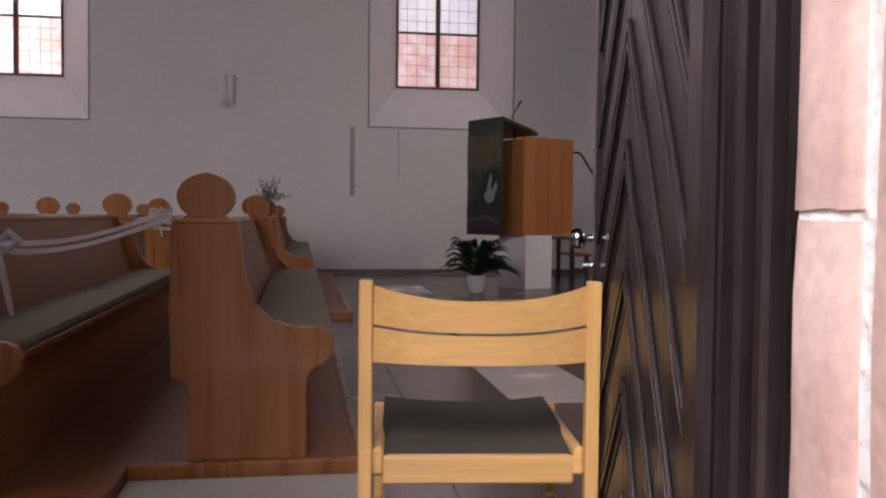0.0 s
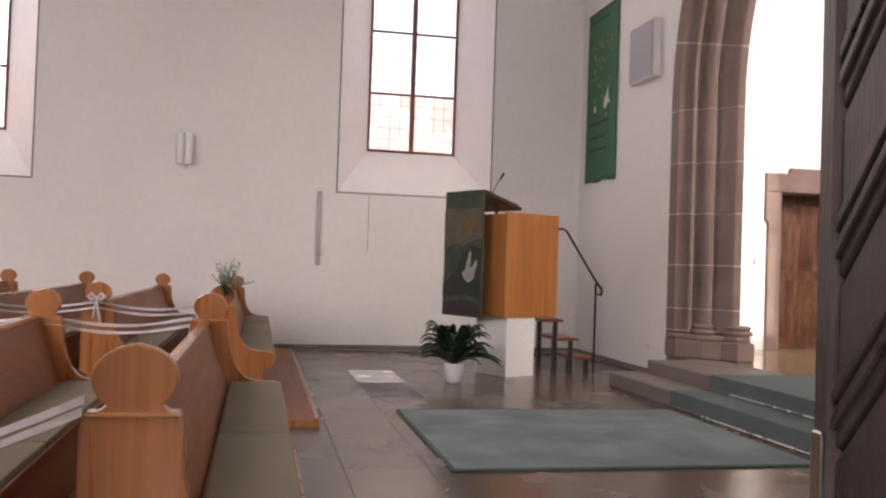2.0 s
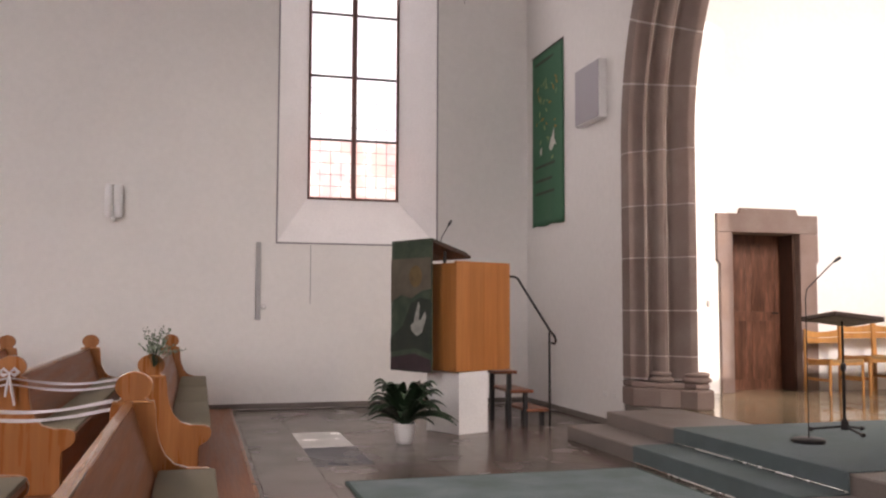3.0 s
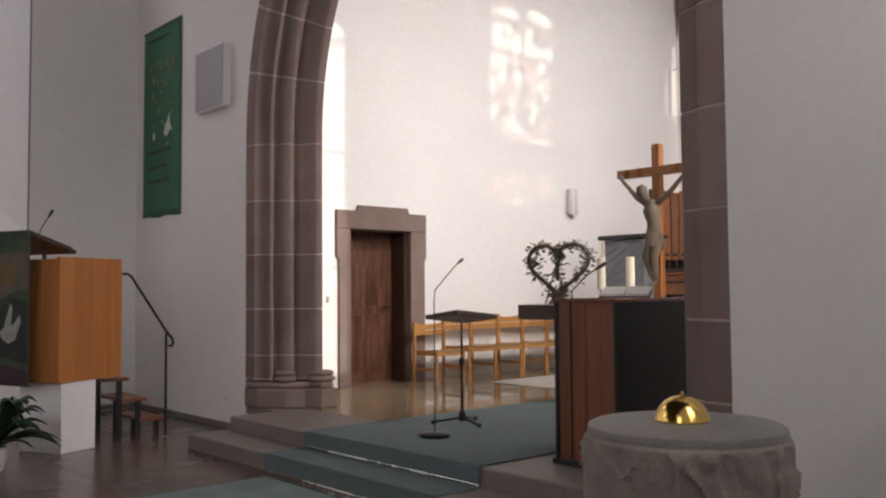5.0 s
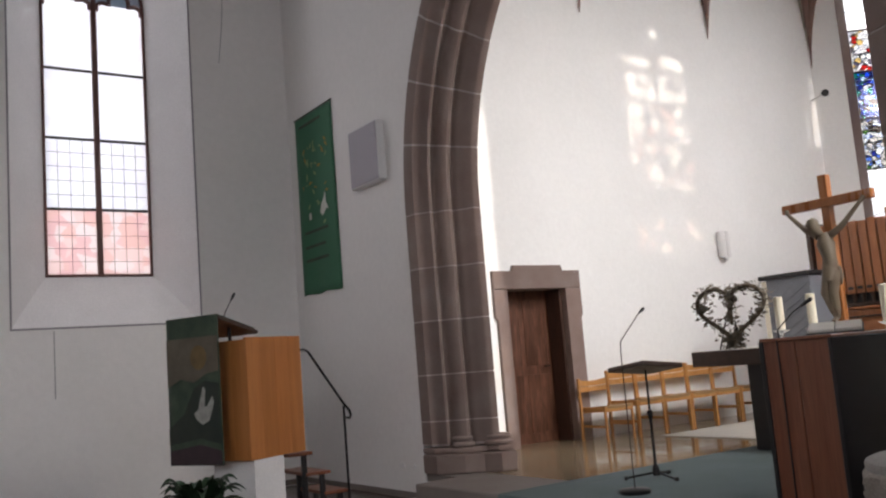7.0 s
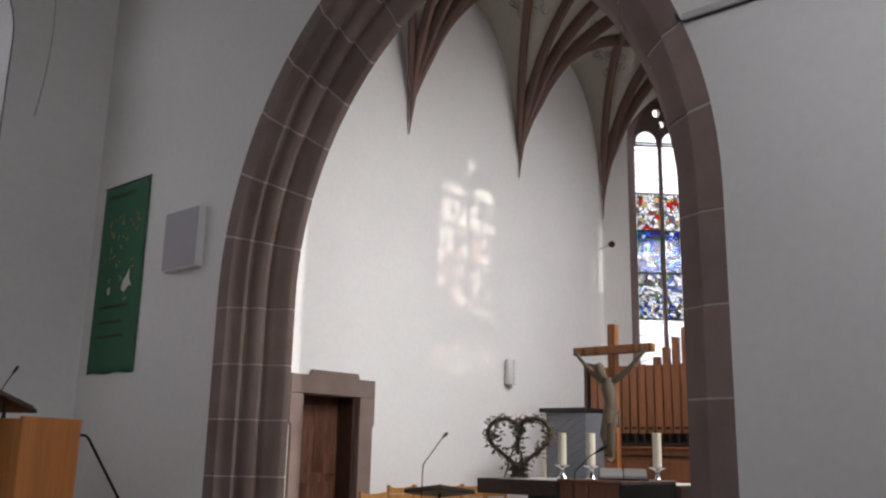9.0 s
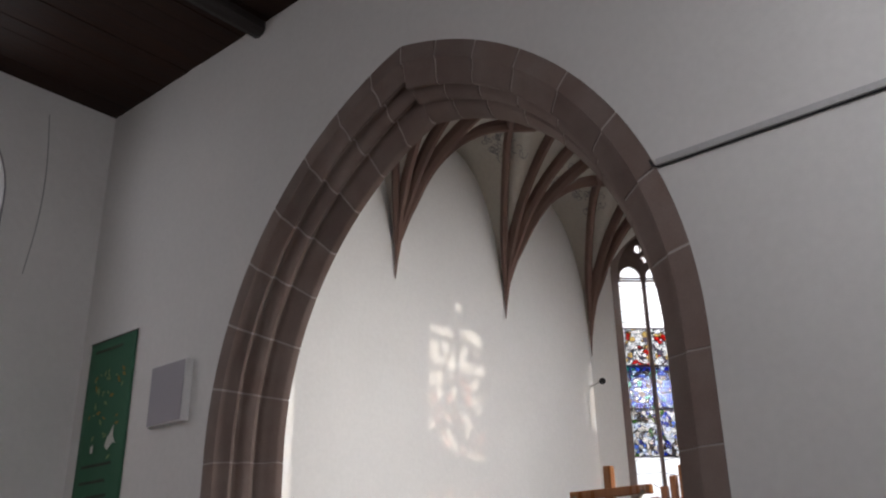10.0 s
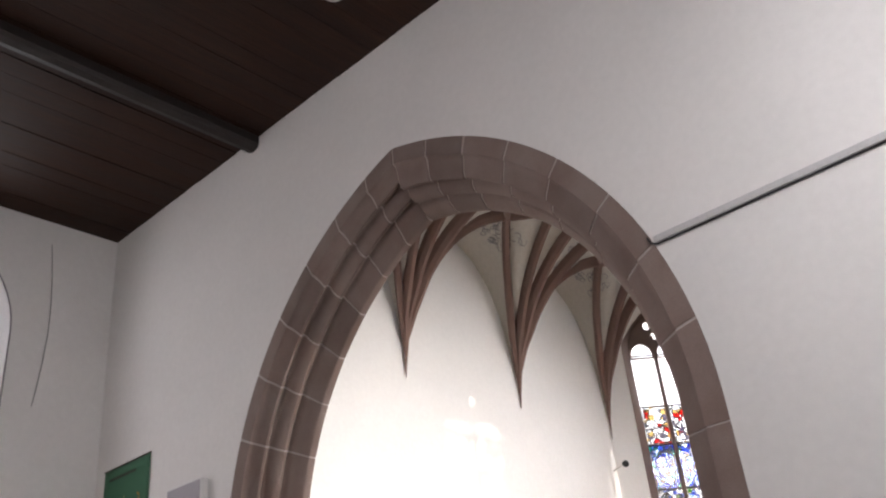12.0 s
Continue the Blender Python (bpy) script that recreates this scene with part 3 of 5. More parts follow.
for side in (-1, 1):
    profile = ARCH_PROFILE if side > 0 else SOUTH_PROFILE
    part("mortar_core", arch_sweep(B(), side, 0.1, 2.0, 44, cored(profile)), mortar, arch, "pale mortar")
    cuts = [0.105, 0.19, 0.36, 0.56, 0.76, 0.97, 1.14, 1.28, 1.42, 1.55, 1.68, 1.80, 1.91, 2.0] if side > 0 else [0.105, 0.17, 0.33, 0.55, 0.75, 0.96, 1.13, 1.27, 1.40, 1.54, 1.67, 1.79, 1.90, 2.0]
    for a, b in zip(cuts, cuts[1:]):
        part("stone_block", arch_sweep(B(), side, a + 0.0025, b - 0.0025, 1 if b <= 1 else 4, profile), sandstone, arch, "", True)
    def beside(u, v, w):
        return (u, ARCH_Y + side * (SIDES[side][0] - v * slim), FLOOR_C + w)
    slim = 1.0 if side > 0 else 0.86
    lower = [(-0.012, 0.0), (-0.012, 0.26), (0.19, 0.50), (0.36, 0.62), (0.46, 0.79), (0.66, 0.79), (0.72, 0.62), (0.72, 0.0)]
    upper = [(-0.006, 0.0), (-0.006, 0.225), (0.16, 0.45), (0.30, 0.545), (0.42, 0.60), (0.48, 0.735), (0.64, 0.735), (0.712, 0.6), (0.712, 0.0)]
    part("plinth", prism(B(), lower, lambda u, v, w: beside(u, v, w), 0.205, 0.018), sandstone, arch)
    part("plinth", prism(B(), upper, lambda u, v, w: beside(u, v, 0.207 + w), 0.065, 0.02), sandstone, arch)
    for cx, cy, r0 in ((0.262, 0.385, 0.10), (0.57, 0.60, 0.125)):
        ring_profile = [(r0, 0.272), (r0 + 0.03, 0.285), (r0 + 0.034, 0.305), (r0 + 0.02, 0.322), (r0 - 0.004, 0.33), (r0 + 0.004, 0.345), (r0 + 0.016, 0.356), (r0 + 0.012, 0.372), (r0 - 0.02, 0.385)]
        part("base_moulding", lathe(B(), ring_profile, 24, beside(cx, cy, 0.0)), sandstone, arch, "", True)

# ---- chancel shell ----
C_N, C_S, C_X = -2.18, -9.64, 9.56   # north and south walls, start of the apse
DIAG = 2.185


def chancel_wall(name, p0, p1, holes, label, thick=0.65, lo=-0.3, hi=10.6, ext=0.0):
    p0, p1 = Vector((*p0, 0)), Vector((*p1, 0))
    d = (p1 - p0).normalized()
    n = Vector((-d.y, d.x, 0))
    return single(name, holed(B(), [(-ext, lo), ((p1 - p0).length + ext, lo), ((p1 - p0).length + ext, hi), (-ext, hi)], holes, lambda u, v, w: p0 + d * u + n * w + Vector((0, 0, v)), thick),
                  plaster_white, label, "wall", kind="structure"), p0, d, n


chancel_wall("wall_chancel_north", (0.7, C_N), (C_X, C_N), [[(1.16, FLOOR_C - 0.02), (2.4, FLOOR_C - 0.02), (2.4, 2.46), (1.16, 2.46)]], "bright white chancel wall with a stone-framed door")
chancel_wall("wall_chancel_south", (C_X, C_S), (0.7, C_S), [arch_outline(C_X - 7.16, 0.967, 5.263, 8.43, 1.087), arch_outline(C_X - 3.2, 0.817, 2.863, 7.5, 1.087)], "white chancel wall with two stained windows")


def stained_window(name, p0, d, n, mid, half, z0, spring, rise, bands, label):
    """A stone-framed two-light stained window in a wall."""
    def at(u, v, w):
        return p0 + d * (mid + u) + n * w + Vector((0, 0, v))
    win = thing(name, Matrix.Identity(4), label, "window", kind="structure")
    bm = B()
    o1, o2, o3 = arch_outline(0, half + 0.22, z0 - 0.24, spring, rise + 0.24), arch_outline(0, half, z0, spring, rise), arch_outline(0, half, z0, spring, rise)
    strip(bm, [[at(u, v, w) for u, v in o] for o, w in ((o1, 0.0), (o1, -0.008), (o2, 0.24), (o3, 0.64))], closed=True)
    part("window_frame", bm, sandstone, win, "reddish sandstone surround")
    bm = B()
    prism(bm, [(-0.035, z0), (0.035, z0), (0.035, spring + rise * 0.45), (-0.035, spring + rise * 0.45)], lambda u, v, w: at(u, v, 0.26 + w), 0.12)
    part("mullion", bm, sandstone, win)
    heads = [arch_outline(side * (half / 2 + 0.005), half / 2 - 0.05, spring - 0.05, spring, 0.26, 6) for side in (-1, 1)]
    eyes = [[(cu + r_ * math.cos(a), cv + 1.15 * r_ * math.sin(a)) for a in [2 * math.pi * k / 12 for k in range(12)]]
            for cu, cv, r_ in ((-0.05, spring + rise * 0.70, 0.085), (0.05, spring + rise * 0.44, 0.07))]
    part("tracery", holed(B(), arch_outline(0, half + 0.01, spring - 0.075, spring, rise + 0.01), heads + eyes, lambda u, v, w: at(u, v, 0.27 + w), 0.09), sandstone, win)
    z = z0
    for top, material in bands:
        for side in (-1, 1):
            u0, u1 = (-half, -0.02) if side < 0 else (0.02, half)
            bm = B()
            if top <= spring:
                prism(bm, [(u0, z), (u1, z), (u1, top), (u0, top)], lambda u, v, w: at(u, v, 0.31 + w), 0.01)
            else:
                o = [(u, v) for u, v in arch_outline(0, half, z, spring, rise) if v > z + 0.01 and u * side >= -0.001]
                o = ([(u0, z), (u1, z)] + [(max(u, 0.02), v) for u, v in o]) if side > 0 else ([(u0, z), (u1, z)] + [(min(u, -0.02), v) for u, v in o])
                prism(bm, o, lambda u, v, w: at(u, v, 0.31 + w), 0.01)
            part("pane", bm, material, win)
        bm = B()
        prism(bm, [(-half, top - 0.015), (half, top - 0.015), (half, top + 0.015), (-half, top + 0.015)], lambda u, v, w: at(u, v, 0.295 + w), 0.03)
        if top <= spring:
            part("saddle_bar", bm, lead, win)
        else:
            bm.free()
        z = top
    for side in (-1, 1):
        bm = B()
        rr = random.Random(int(z0 * 10) + side)
        for zz in [z0 + 0.26 * k for k in range(int((spring - z0) / 0.26))]:
            u0, u1 = (-half, -0.03) if side < 0 else (0.03, half)
            pts = [at(u0, zz + 0.14 * rr.random(), 0.303), at((u0 + u1) / 2 + 0.1 * (rr.random() - 0.5), zz + 0.2 * rr.random(), 0.303), at(u1, zz + 0.14 * rr.random(), 0.303)]
            tube(bm, pts, 0.007, 4)
        part("leading", bm, lead, win)
    return win


p0, d, n = Vector((C_X, C_S, 0)), Vector((-1, 0, 0)), Vector((0, -1, 0))
stained_window("window_2", p0, d, n, C_X - 7.16, 0.75, 5.5, 8.43, 0.85, [(6.05, glass_dim), (6.5, glass_frost), (7.2, glass_dim), (7.9, glass_sun), (8.43, glass_beam), (9.28, glass_beam)], "tall stained chancel window in reddish stone frame")
stained_window("window_3", p0, d, n, C_X - 3.2, 0.60, 3.1, 7.5, 0.85, [(4.5, glass_white), (6.0, glass_white), (7.5, glass_white), (8.4, glass_white)], "tall pale chancel window in reddish stone frame")

corners = [(C_X, C_N), (C_X + DIAG, C_N - DIAG), (C_X + DIAG, C_S + DIAG), (C_X, C_S)]
for k, (a, b) in enumerate(zip(corners, corners[1:])):
    length = math.hypot(b[0] - a[0], b[1] - a[1])
    half = 0.34 if k == 2 else 0.56
    ob, p0, d, n = chancel_wall(f"wall_apse_{k + 1}", a, b, [arch_outline(length / 2 - (0.2 if k == 0 else 0), half + 0.217, 3.163, 8.12, 1.187)], "white apse wall with a tall stained window", ext=0.27)
    stained_window(f"window_{k + 4}", p0, d, n, length / 2 - (0.2 if k == 0 else 0), half, 3.4, 8.12, 0.95,
                   [(4.35, glass_apse), (5.30, glass_figure), (6.2, glass_blue), (7.0, glass_red), (8.12, glass_apse), (9.1, glass_apse)] if k < 2 else
                   [(5.0, glass_sun), (6.25, glass_sun), (7.0, glass_sun), (8.12, glass_white), (9.1, glass_white)],
                   "tall stained glass window, blue and red figures, in reddish stone frame")

# vault
V0, VH, WH, BAY = 6.64, 3.35, 2.75, 2.88
SPRINGERS = [C_X - BAY * k for k in range(4)]
SPRINGERS_S = [7.1 + BAY / 2 - BAY * k for k in range(3)]
HALF_W = (C_N - C_S) / 2


def bow(f):
    f = max(0.0, min(1.0, f))
    return math.sqrt(max(0.0, 1 - (1 - f) ** 2))


def vault_z(x, y):
    if x > C_X:
        r = math.hypot(x - C_X, y - ARCH_Y)
        ang = math.atan2(y - ARCH_Y, x - C_X)
        sect = (math.degrees(ang) + 90) % 45 / 45
        wall = V0 + WH * bow(2 * min(sect, 1 - sect)) * 0.92
        return max(V0 + VH * bow(1 - r / HALF_W), wall if r > 1.2 else 0)
    dy = min(C_N - y, y - C_S)
    dx = min(abs(x - s) for s in (SPRINGERS if y > ARCH_Y else SPRINGERS_S))
    return max(V0 + VH * bow(dy / HALF_W), V0 + WH * bow(2 * dx / BAY))


bm = B()
xs = [0.68 + (C_X - 0.68) * k / 96 for k in range(97)]
ys = [C_S + (C_N - C_S) * k / 64 for k in range(65)]
strip(bm, [[(x, y, vault_z(x, y)) for y in ys] for x in xs])
strip(bm, [[(C_X + r * math.cos(a), ARCH_Y + r * math.sin(a), vault_z(C_X + r * math.cos(a) + 1e-4, ARCH_Y + r * math.sin(a))) for a in [-math.pi / 2 + math.pi * k / 64 for k in range(65)]]
           for r in [0.02 + 4.1 * j / 24 for j in range(25)]])
single("vault", bm, vault_plaster_shaded, "white rib vault over the chancel, its shade put into a darker plaster colour", "vault", kind="structure", smooth=True)
bm = B()
box(bm, 0.7, 12.6, -10.4, -1.4, 10.62, 10.9)
single("chancel_roof", bm, dark_oak, "plain roof deck over the chancel", "roof", kind="structure")


def rib(parent, start, end, wide=0.135, deep=0.19):
    """A chamfered stone rib that swells from the springing and follows the vault."""
    pts = []
    for k in range(25):
        f = (k / 24) ** 2.2
        x, y = start[0] + (end[0] - start[0]) * f, start[1] + (end[1] - start[1]) * f
        if x < 0.75:
            break
        pts.append(Vector((x, y, max(V0 - 0.02, vault_z(x, y) - 0.01))))
    plan = Vector((end[0] - start[0], end[1] - start[1], 0)).normalized()
    across = Vector((-plan.y, plan.x, 0))
    rows = []
    for k, p in enumerate(pts):
        along = (pts[min(k + 1, len(pts) - 1)] - pts[max(k - 1, 0)]).normalized()
        down = across.cross(along)
        if down.z > 0 or (abs(down.z) < 1e-3 and down.dot(plan) < 0):
            down = -down
        grow = min(1.0, 0.10 + max(0.0, p.z - V0) / 1.35)
        w, d = wide * grow / 2, deep * grow
        rows.append([p + across * u * w + down * v * d for u, v in ((-1, -0.1), (-1, 0.55), (-0.45, 1), (0.45, 1), (1, 0.55), (1, -0.1))])
    bm = B()
    vr = strip(bm, rows, closed=True)
    bm.faces.new(vr[0][::-1])
    bm.faces.new(vr[-1])
    part("rib", bm, rib_stone, parent)


for side, wy in ((-1, C_N + 0.0), (1, C_S)):
    inward = -1 if side < 0 else 1
    for sx in (SPRINGERS if side < 0 else SPRINGERS_S):
        fan = thing("vault_springer", pose(0, 0, 0), "fan of reddish sandstone vault ribs tapering to a point", "vault rib", "vault ribs", kind="structure")
        y0 = wy + inward * 0.03
        ends = [(sx, ARCH_Y), (sx - BAY, wy + inward * 2.7), (sx - BAY / 2, ARCH_Y), (sx + BAY / 2, ARCH_Y), (sx + BAY, wy + inward * 2.7)]
        tip = -0.33 if sx > C_X - 0.1 else -0.19
        part("corbel", tube(B(), [(sx, y0, V0 + tip), (sx, y0 + inward * 0.02, V0 + 0.05), (sx, y0 + inward * 0.05, V0 + 0.4), (sx, y0 + inward * 0.12, V0 + 0.85), (sx, y0 + inward * 0.24, V0 + 1.3)], [0.006, 0.024, 0.06, 0.11, 0.13], 6), rib_stone, fan)
        for e in ends:
            if -0.8 < e[0] <= C_X + 0.01:
                rib(fan, (sx, y0), e)
for cx, cy in corners[1:3]:
    fan = thing("vault_springer", pose(0, 0, 0), "fan of reddish sandstone vault ribs tapering to a point", "vault rib", "vault ribs", kind="structure")
    dx, dy = (C_X - cx), (ARCH_Y - cy)
    for e in ((C_X, ARCH_Y), (cx + dx * 0.9 + 0.3 * dy, cy + dy * 0.9 - 0.3 * dx), (cx + dx * 0.9 - 0.3 * dy, cy + dy * 0.9 + 0.3 * dx)):
        rib(fan, (cx + dx * 0.02, cy + dy * 0.02), e)
ridge = thing("ridge_rib", pose(0, 0, 0), "reddish sandstone ridge rib of the vault", "vault rib", "vault ribs", kind="structure")
part("rib", tube(B(), [(C_X - BAY, ARCH_Y, V0 + VH - 0.05), (C_X, ARCH_Y, V0 + VH - 0.05)], 0.07, 6), rib_stone, ridge)


def scroll_painting(cx, cy, seed):
    """Painted tendrils on a web of the vault."""
    r = random.Random(seed)
    th = thing("vault_painting", pose(0, 0, 0), "faint dark painted tendrils on the white vault", "painting", "vault paintings", kind="structure")
    for k in range(34):
        x, y, a = cx + r.uniform(-0.3, 0.3), cy + r.uniform(-0.27, 0.27), r.uniform(0, 6.28)
        pts = []
        for j in range(7):
            rad, an = 0.07 * (1 - j / 9), a + j * 0.75
            px, py = x + rad * math.cos(an), y + rad * math.sin(an)
            pts.append((px, py, vault_z(px, py) - 0.006))
        part("tendril", tube(B(), pts, 0.008, 4), line_grey, th)


scroll_painting(5.65, -3.05, 1)
scroll_painting(8.5, -3.05, 2)
scroll_painting(7.2, -3.3, 3)

# ---- steps, carpets ----
bm = B()
box(bm, -23, 0.0, -12.56, 0.0, -0.3, -0.012)
floor = single("floor", bm, slab_joint, "polished floor of mixed brown and reddish stone slabs", "floor", kind="structure")
bm = B()
box(bm, -0.9, -0.4, -8.4, -3.5, -0.01, 0.143, 0.012)
single("step_lower", bm, step_stone, "grey-brown stone step up to the chancel", "step", kind="structure")
bm = B()
box(bm, -0.5, 0.35, -8.3, -3.6, -0.01, FLOOR_C - 0.001, 0.012)
box(bm, 0.006, 0.71, -8.80, -3.03, 0.15, FLOOR_C - 0.003)
single("step_upper", bm, step_stone, "grey-brown stone step up to the chancel", "step", kind="structure")
bm = B()
box(bm, 0.03, 12.2, -9.7, -2.1, -0.29, FLOOR_C - 0.014)
chancel_floor = single("floor_chancel", bm, slab_joint, "polished tan stone chancel floor", "floor", kind="structure")

bm = B()
box(bm, -0.515, 3.1, -7.2, -5.0, FLOOR_C, FLOOR_C + 0.012, 0.004)
box(bm, -0.522, -0.505, -7.2, -5.0, 0.16, FLOOR_C + 0.008)
box(bm, -0.915, -0.5, -7.2, -5.0, 0.144, 0.156, 0.004)
box(bm, -0.922, -0.905, -7.2, -5.0, 0.01, 0.15)
stair_carpet = single("stair_carpet", bm, carpet_stair, "grey-green carpet running up the chancel steps", "carpet")
for x, z in ((-0.535, 0.165), (-0.935, 0.012)):
    bm = B()
    box(bm, x + 0.002, x + 0.018, -7.2, -5.05, z - 0.006, z + 0.006, 0.002)
    part("carpet_rod", bm, rod_metal, stair_carpet, "bright metal stair rod")
rug = thing("rug", pose(-2.28, -6.34, 0.004), "plain grey-green rug with darker bound edge", "rug")
bm = B()
box(bm, -1.21, 1.21, -1.07, 1.07, 0, 0.012, 0.003)
part("rug_field", bm, carpet, rug)
bm = B()
for x0, x1, y0, y1 in ((-1.235, 1.235, -1.095, -1.07), (-1.235, 1.235, 1.07, 1.095), (-1.235, -1.21, -1.07, 1.07), (1.21, 1.235, -1.07, 1.07)):
    box(bm, x0, x1, y0, y1, 0, 0.011)
part("binding", bm, carpet_edge, rug)
bm = B()
box(bm, 3.6, 6.2, -8.7, -3.1, FLOOR_C, FLOOR_C + 0.012, 0.004)
single("altar_mat", bm, mat_pale, "pale cream mat behind the altar", "mat")
bm = B()
box(bm, -5.2, -4.44, -11.35, -10.52, 0.0, 0.012, 0.004)
single("door_mat", bm, mat_pale, "pale grey mat before the pew platform", "mat")

# pew platforms
for y0, y1, x1 in ((-10.5, -7.0, -4.42), (-5.95, -0.35, -4.2)):
    plat = thing("pew_platform", pose(0, 0, 0), "low reddish wooden platform under the pews", "platform", kind="structure")
    bm = B()
    back = 0.30 if y0 < -8 else 0.0
    box(bm, x1 - 0.785, x1 - 0.03, y0 + 0.03, y1 - 0.03, -0.01, 0.05)
    box(bm, -14, x1 - 0.785, y0 - back + 0.03, y1 - 0.03, -0.01, 0.05)
    part("deck", bm, pew_red, plat)
    # left stretch of edging: darker red instead of orange, shade put into its colour
    bm = B()
    box(bm, -14, x1 - 0.79, y0 - back + 0.001, y0 - back + 0.03, -0.01, 0.054, 0.006)
    part("edging", bm, pew_red, plat)
    bm = B()
    box(bm, x1 - 0.785, x1, y0, y0 + 0.03, -0.01, 0.056, 0.006)
    box(bm, x1 - 0.03, x1, y0 + 0.03, y1, -0.01, 0.056, 0.006)
    part("edging", bm, pew_wood, plat, "orange-brown wooden edge")

# ---- pews ----
def pew_profile():
    """Outline of a pew end, front towards +u."""
    o = [(-0.06, 0.0), (0.335, 0.0), (0.335, 0.27), (0.345, 0.31), (0.40, 0.345), (0.425, 0.38), (0.43, 0.42), (0.415, 0.455), (0.38, 0.47), (0.28, 0.475), (0.21, 0.50), (0.165, 0.55), (0.135, 0.62), (0.118, 0.70), (0.112, 0.80), (0.105, 0.84), (0.075, 0.855)]
    o += [(0.0 + 0.096 * math.cos(a), 0.93 + 0.082 * math.sin(a)) for a in [radians(d) for d in range(-50, 80, 16)]]
    o += [(0.0, 1.016)]
    o += [(-u, v) for u, v in [(0.096 * math.cos(a), 0.93 + 0.082 * math.sin(a)) for a in [radians(d) for d in range(78, -51, -16)]]]
    o += [(-0.075, 0.855), (-0.11, 0.84), (-0.118, 0.80), (-0.115, 0.30), (-0.06, 0.27)]
    return o


def make_pew(length):
    """A pew that runs along y from its near end at 0."""
    pew = thing("pew", pose(0, 0, 0), "orange-brown wooden church pew with round finial ends and olive cushions", "pew", "pews")
    for y in (0.0, length - 0.05):
        end = part("pew_end", prism(B(), pew_profile(), lambda u, v, w: (u, y + w, v), 0.05, 0.006), pew_wood, pew)
        bm = B()
        box(bm, -0.108, 0.103, y - 0.006, y + 0.056, 0.838, 0.852, 0.004)
        part("collar", bm, pew_edge, end)
    bm = B()
    o = [(0.19, 0.40), (0.05, 0.84), (0.025, 0.84), (0.155, 0.39)]
    prism(bm, [(u - 0.06, v) for u, v in o], lambda u, v, w: (u, 0.05 + w, v), length - 0.1)
    part("backrest", bm, pew_red, pew, "reddish-brown board")
    bm = B()
    box(bm, -0.045, 0.0, 0.05, length - 0.05, 0.825, 0.855, 0.008)
    part("top_rail", bm, pew_edge, pew)
    bm = B()
    box(bm, 0.06, 0.42, 0.05, length - 0.05, 0.40, 0.435, 0.008)
    part("seat", bm, pew_red, pew)
    bm = B()
    box(bm, 0.02, 0.04, 0.05, length - 0.05, 0.05, 0.40)
    part("skirt_board", bm, pew_red, pew)
    bm = B()
    box(bm, 0.322, 0.342, 0.05, length - 0.05, 0.0, 0.40, 0.003)
    part("front_board", bm, pew_red, pew, "dark reddish board below the seat")
    n = max(2, round(length / 1.6))
    for k in range(n):
        bm = B()
        y0, y1 = 0.06 + (length - 0.12) * k / n, 0.06 + (length - 0.12) * (k + 1) / n - 0.012
        box(bm, 0.13, 0.425, y0, y1, 0.437, 0.475, 0.014, seg=2)
        part("seat_cushion", bm, cushion_mat, pew, "olive-grey felt cushion", True)
    return pew


PEW_X, PEW_GAP = -4.956, 0.925
near = make_pew(3.32)
near.matrix_world = pose(PEW_X, -10.46, 0.05) @ Matrix.Diagonal((1, 1, 0.955, 1))
longer = make_pew(3.61)
longer.matrix_world = pose(PEW_X - PEW_GAP, -10.75, 0.05) @ Matrix.Diagonal((1, 1, 0.955, 1))
for k in range(2, 8):
    copy_thing(longer, pose(PEW_X - PEW_GAP * k, -10.75, 0.05))
far = make_pew(4.75)
far.matrix_world = pose(PEW_X, -5.40, 0.05) @ Matrix.Diagonal((1, 1, 0.955, 1))
for k in range(1, 8):
    copy_thing(far, pose(PEW_X - PEW_GAP * k, -5.40, 0.05))


def ribbon(pts, width=0.035, sag=0.05):
    bm = B()
    rows = []
    for k in range(len(pts) - 1):
        a, b = Vector(pts[k]), Vector(pts[k + 1])
        for j in range(10):
            f = j / 10
            p = a.lerp(b, f) + Vector((0, 0, -sag * math.sin(math.pi * f)))
            tw = 0.9 * math.sin(5 * f + k)
            off = Vector((0, math.sin(tw), math.cos(tw))) * width / 2
            rows.append([p - off, p + off])
    rows.append([Vector(pts[-1]) - Vector((0, 0, width / 2)), Vector(pts[-1]) + Vector((0, 0, width / 2))])
    strip(bm, rows)
    th = single("ribbon", bm, tape, "white satin ribbon tied along the pew ends", "ribbon", "ribbons")
    m = th.modifiers.new("thickness", "SOLIDIFY")
    m.thickness = 0.002
    return th


def pew_tops(y, n, z=0.865):
    return [(PEW_X - PEW_GAP * k - (0.105 if k == 0 else 0), y - (0.29 if k and y < -10 else 0), z) for k in range(n)]


for dz, dy in ((0.0, -0.02), (-0.04, -0.045)):
    ribbon([(x, y + dy, z + dz * 0.6 + 0.03) for x, y, z in pew_tops(-10.45, 5)], 0.02, 0.11)
    ribbon([(x, y + dy, z + dz) for x, y, z in pew_tops(-7.14, 7)], 0.02)
    ribbon([(x, y + dy, z + dz) for x, y, z in pew_tops(-5.41, 7)], 0.02)


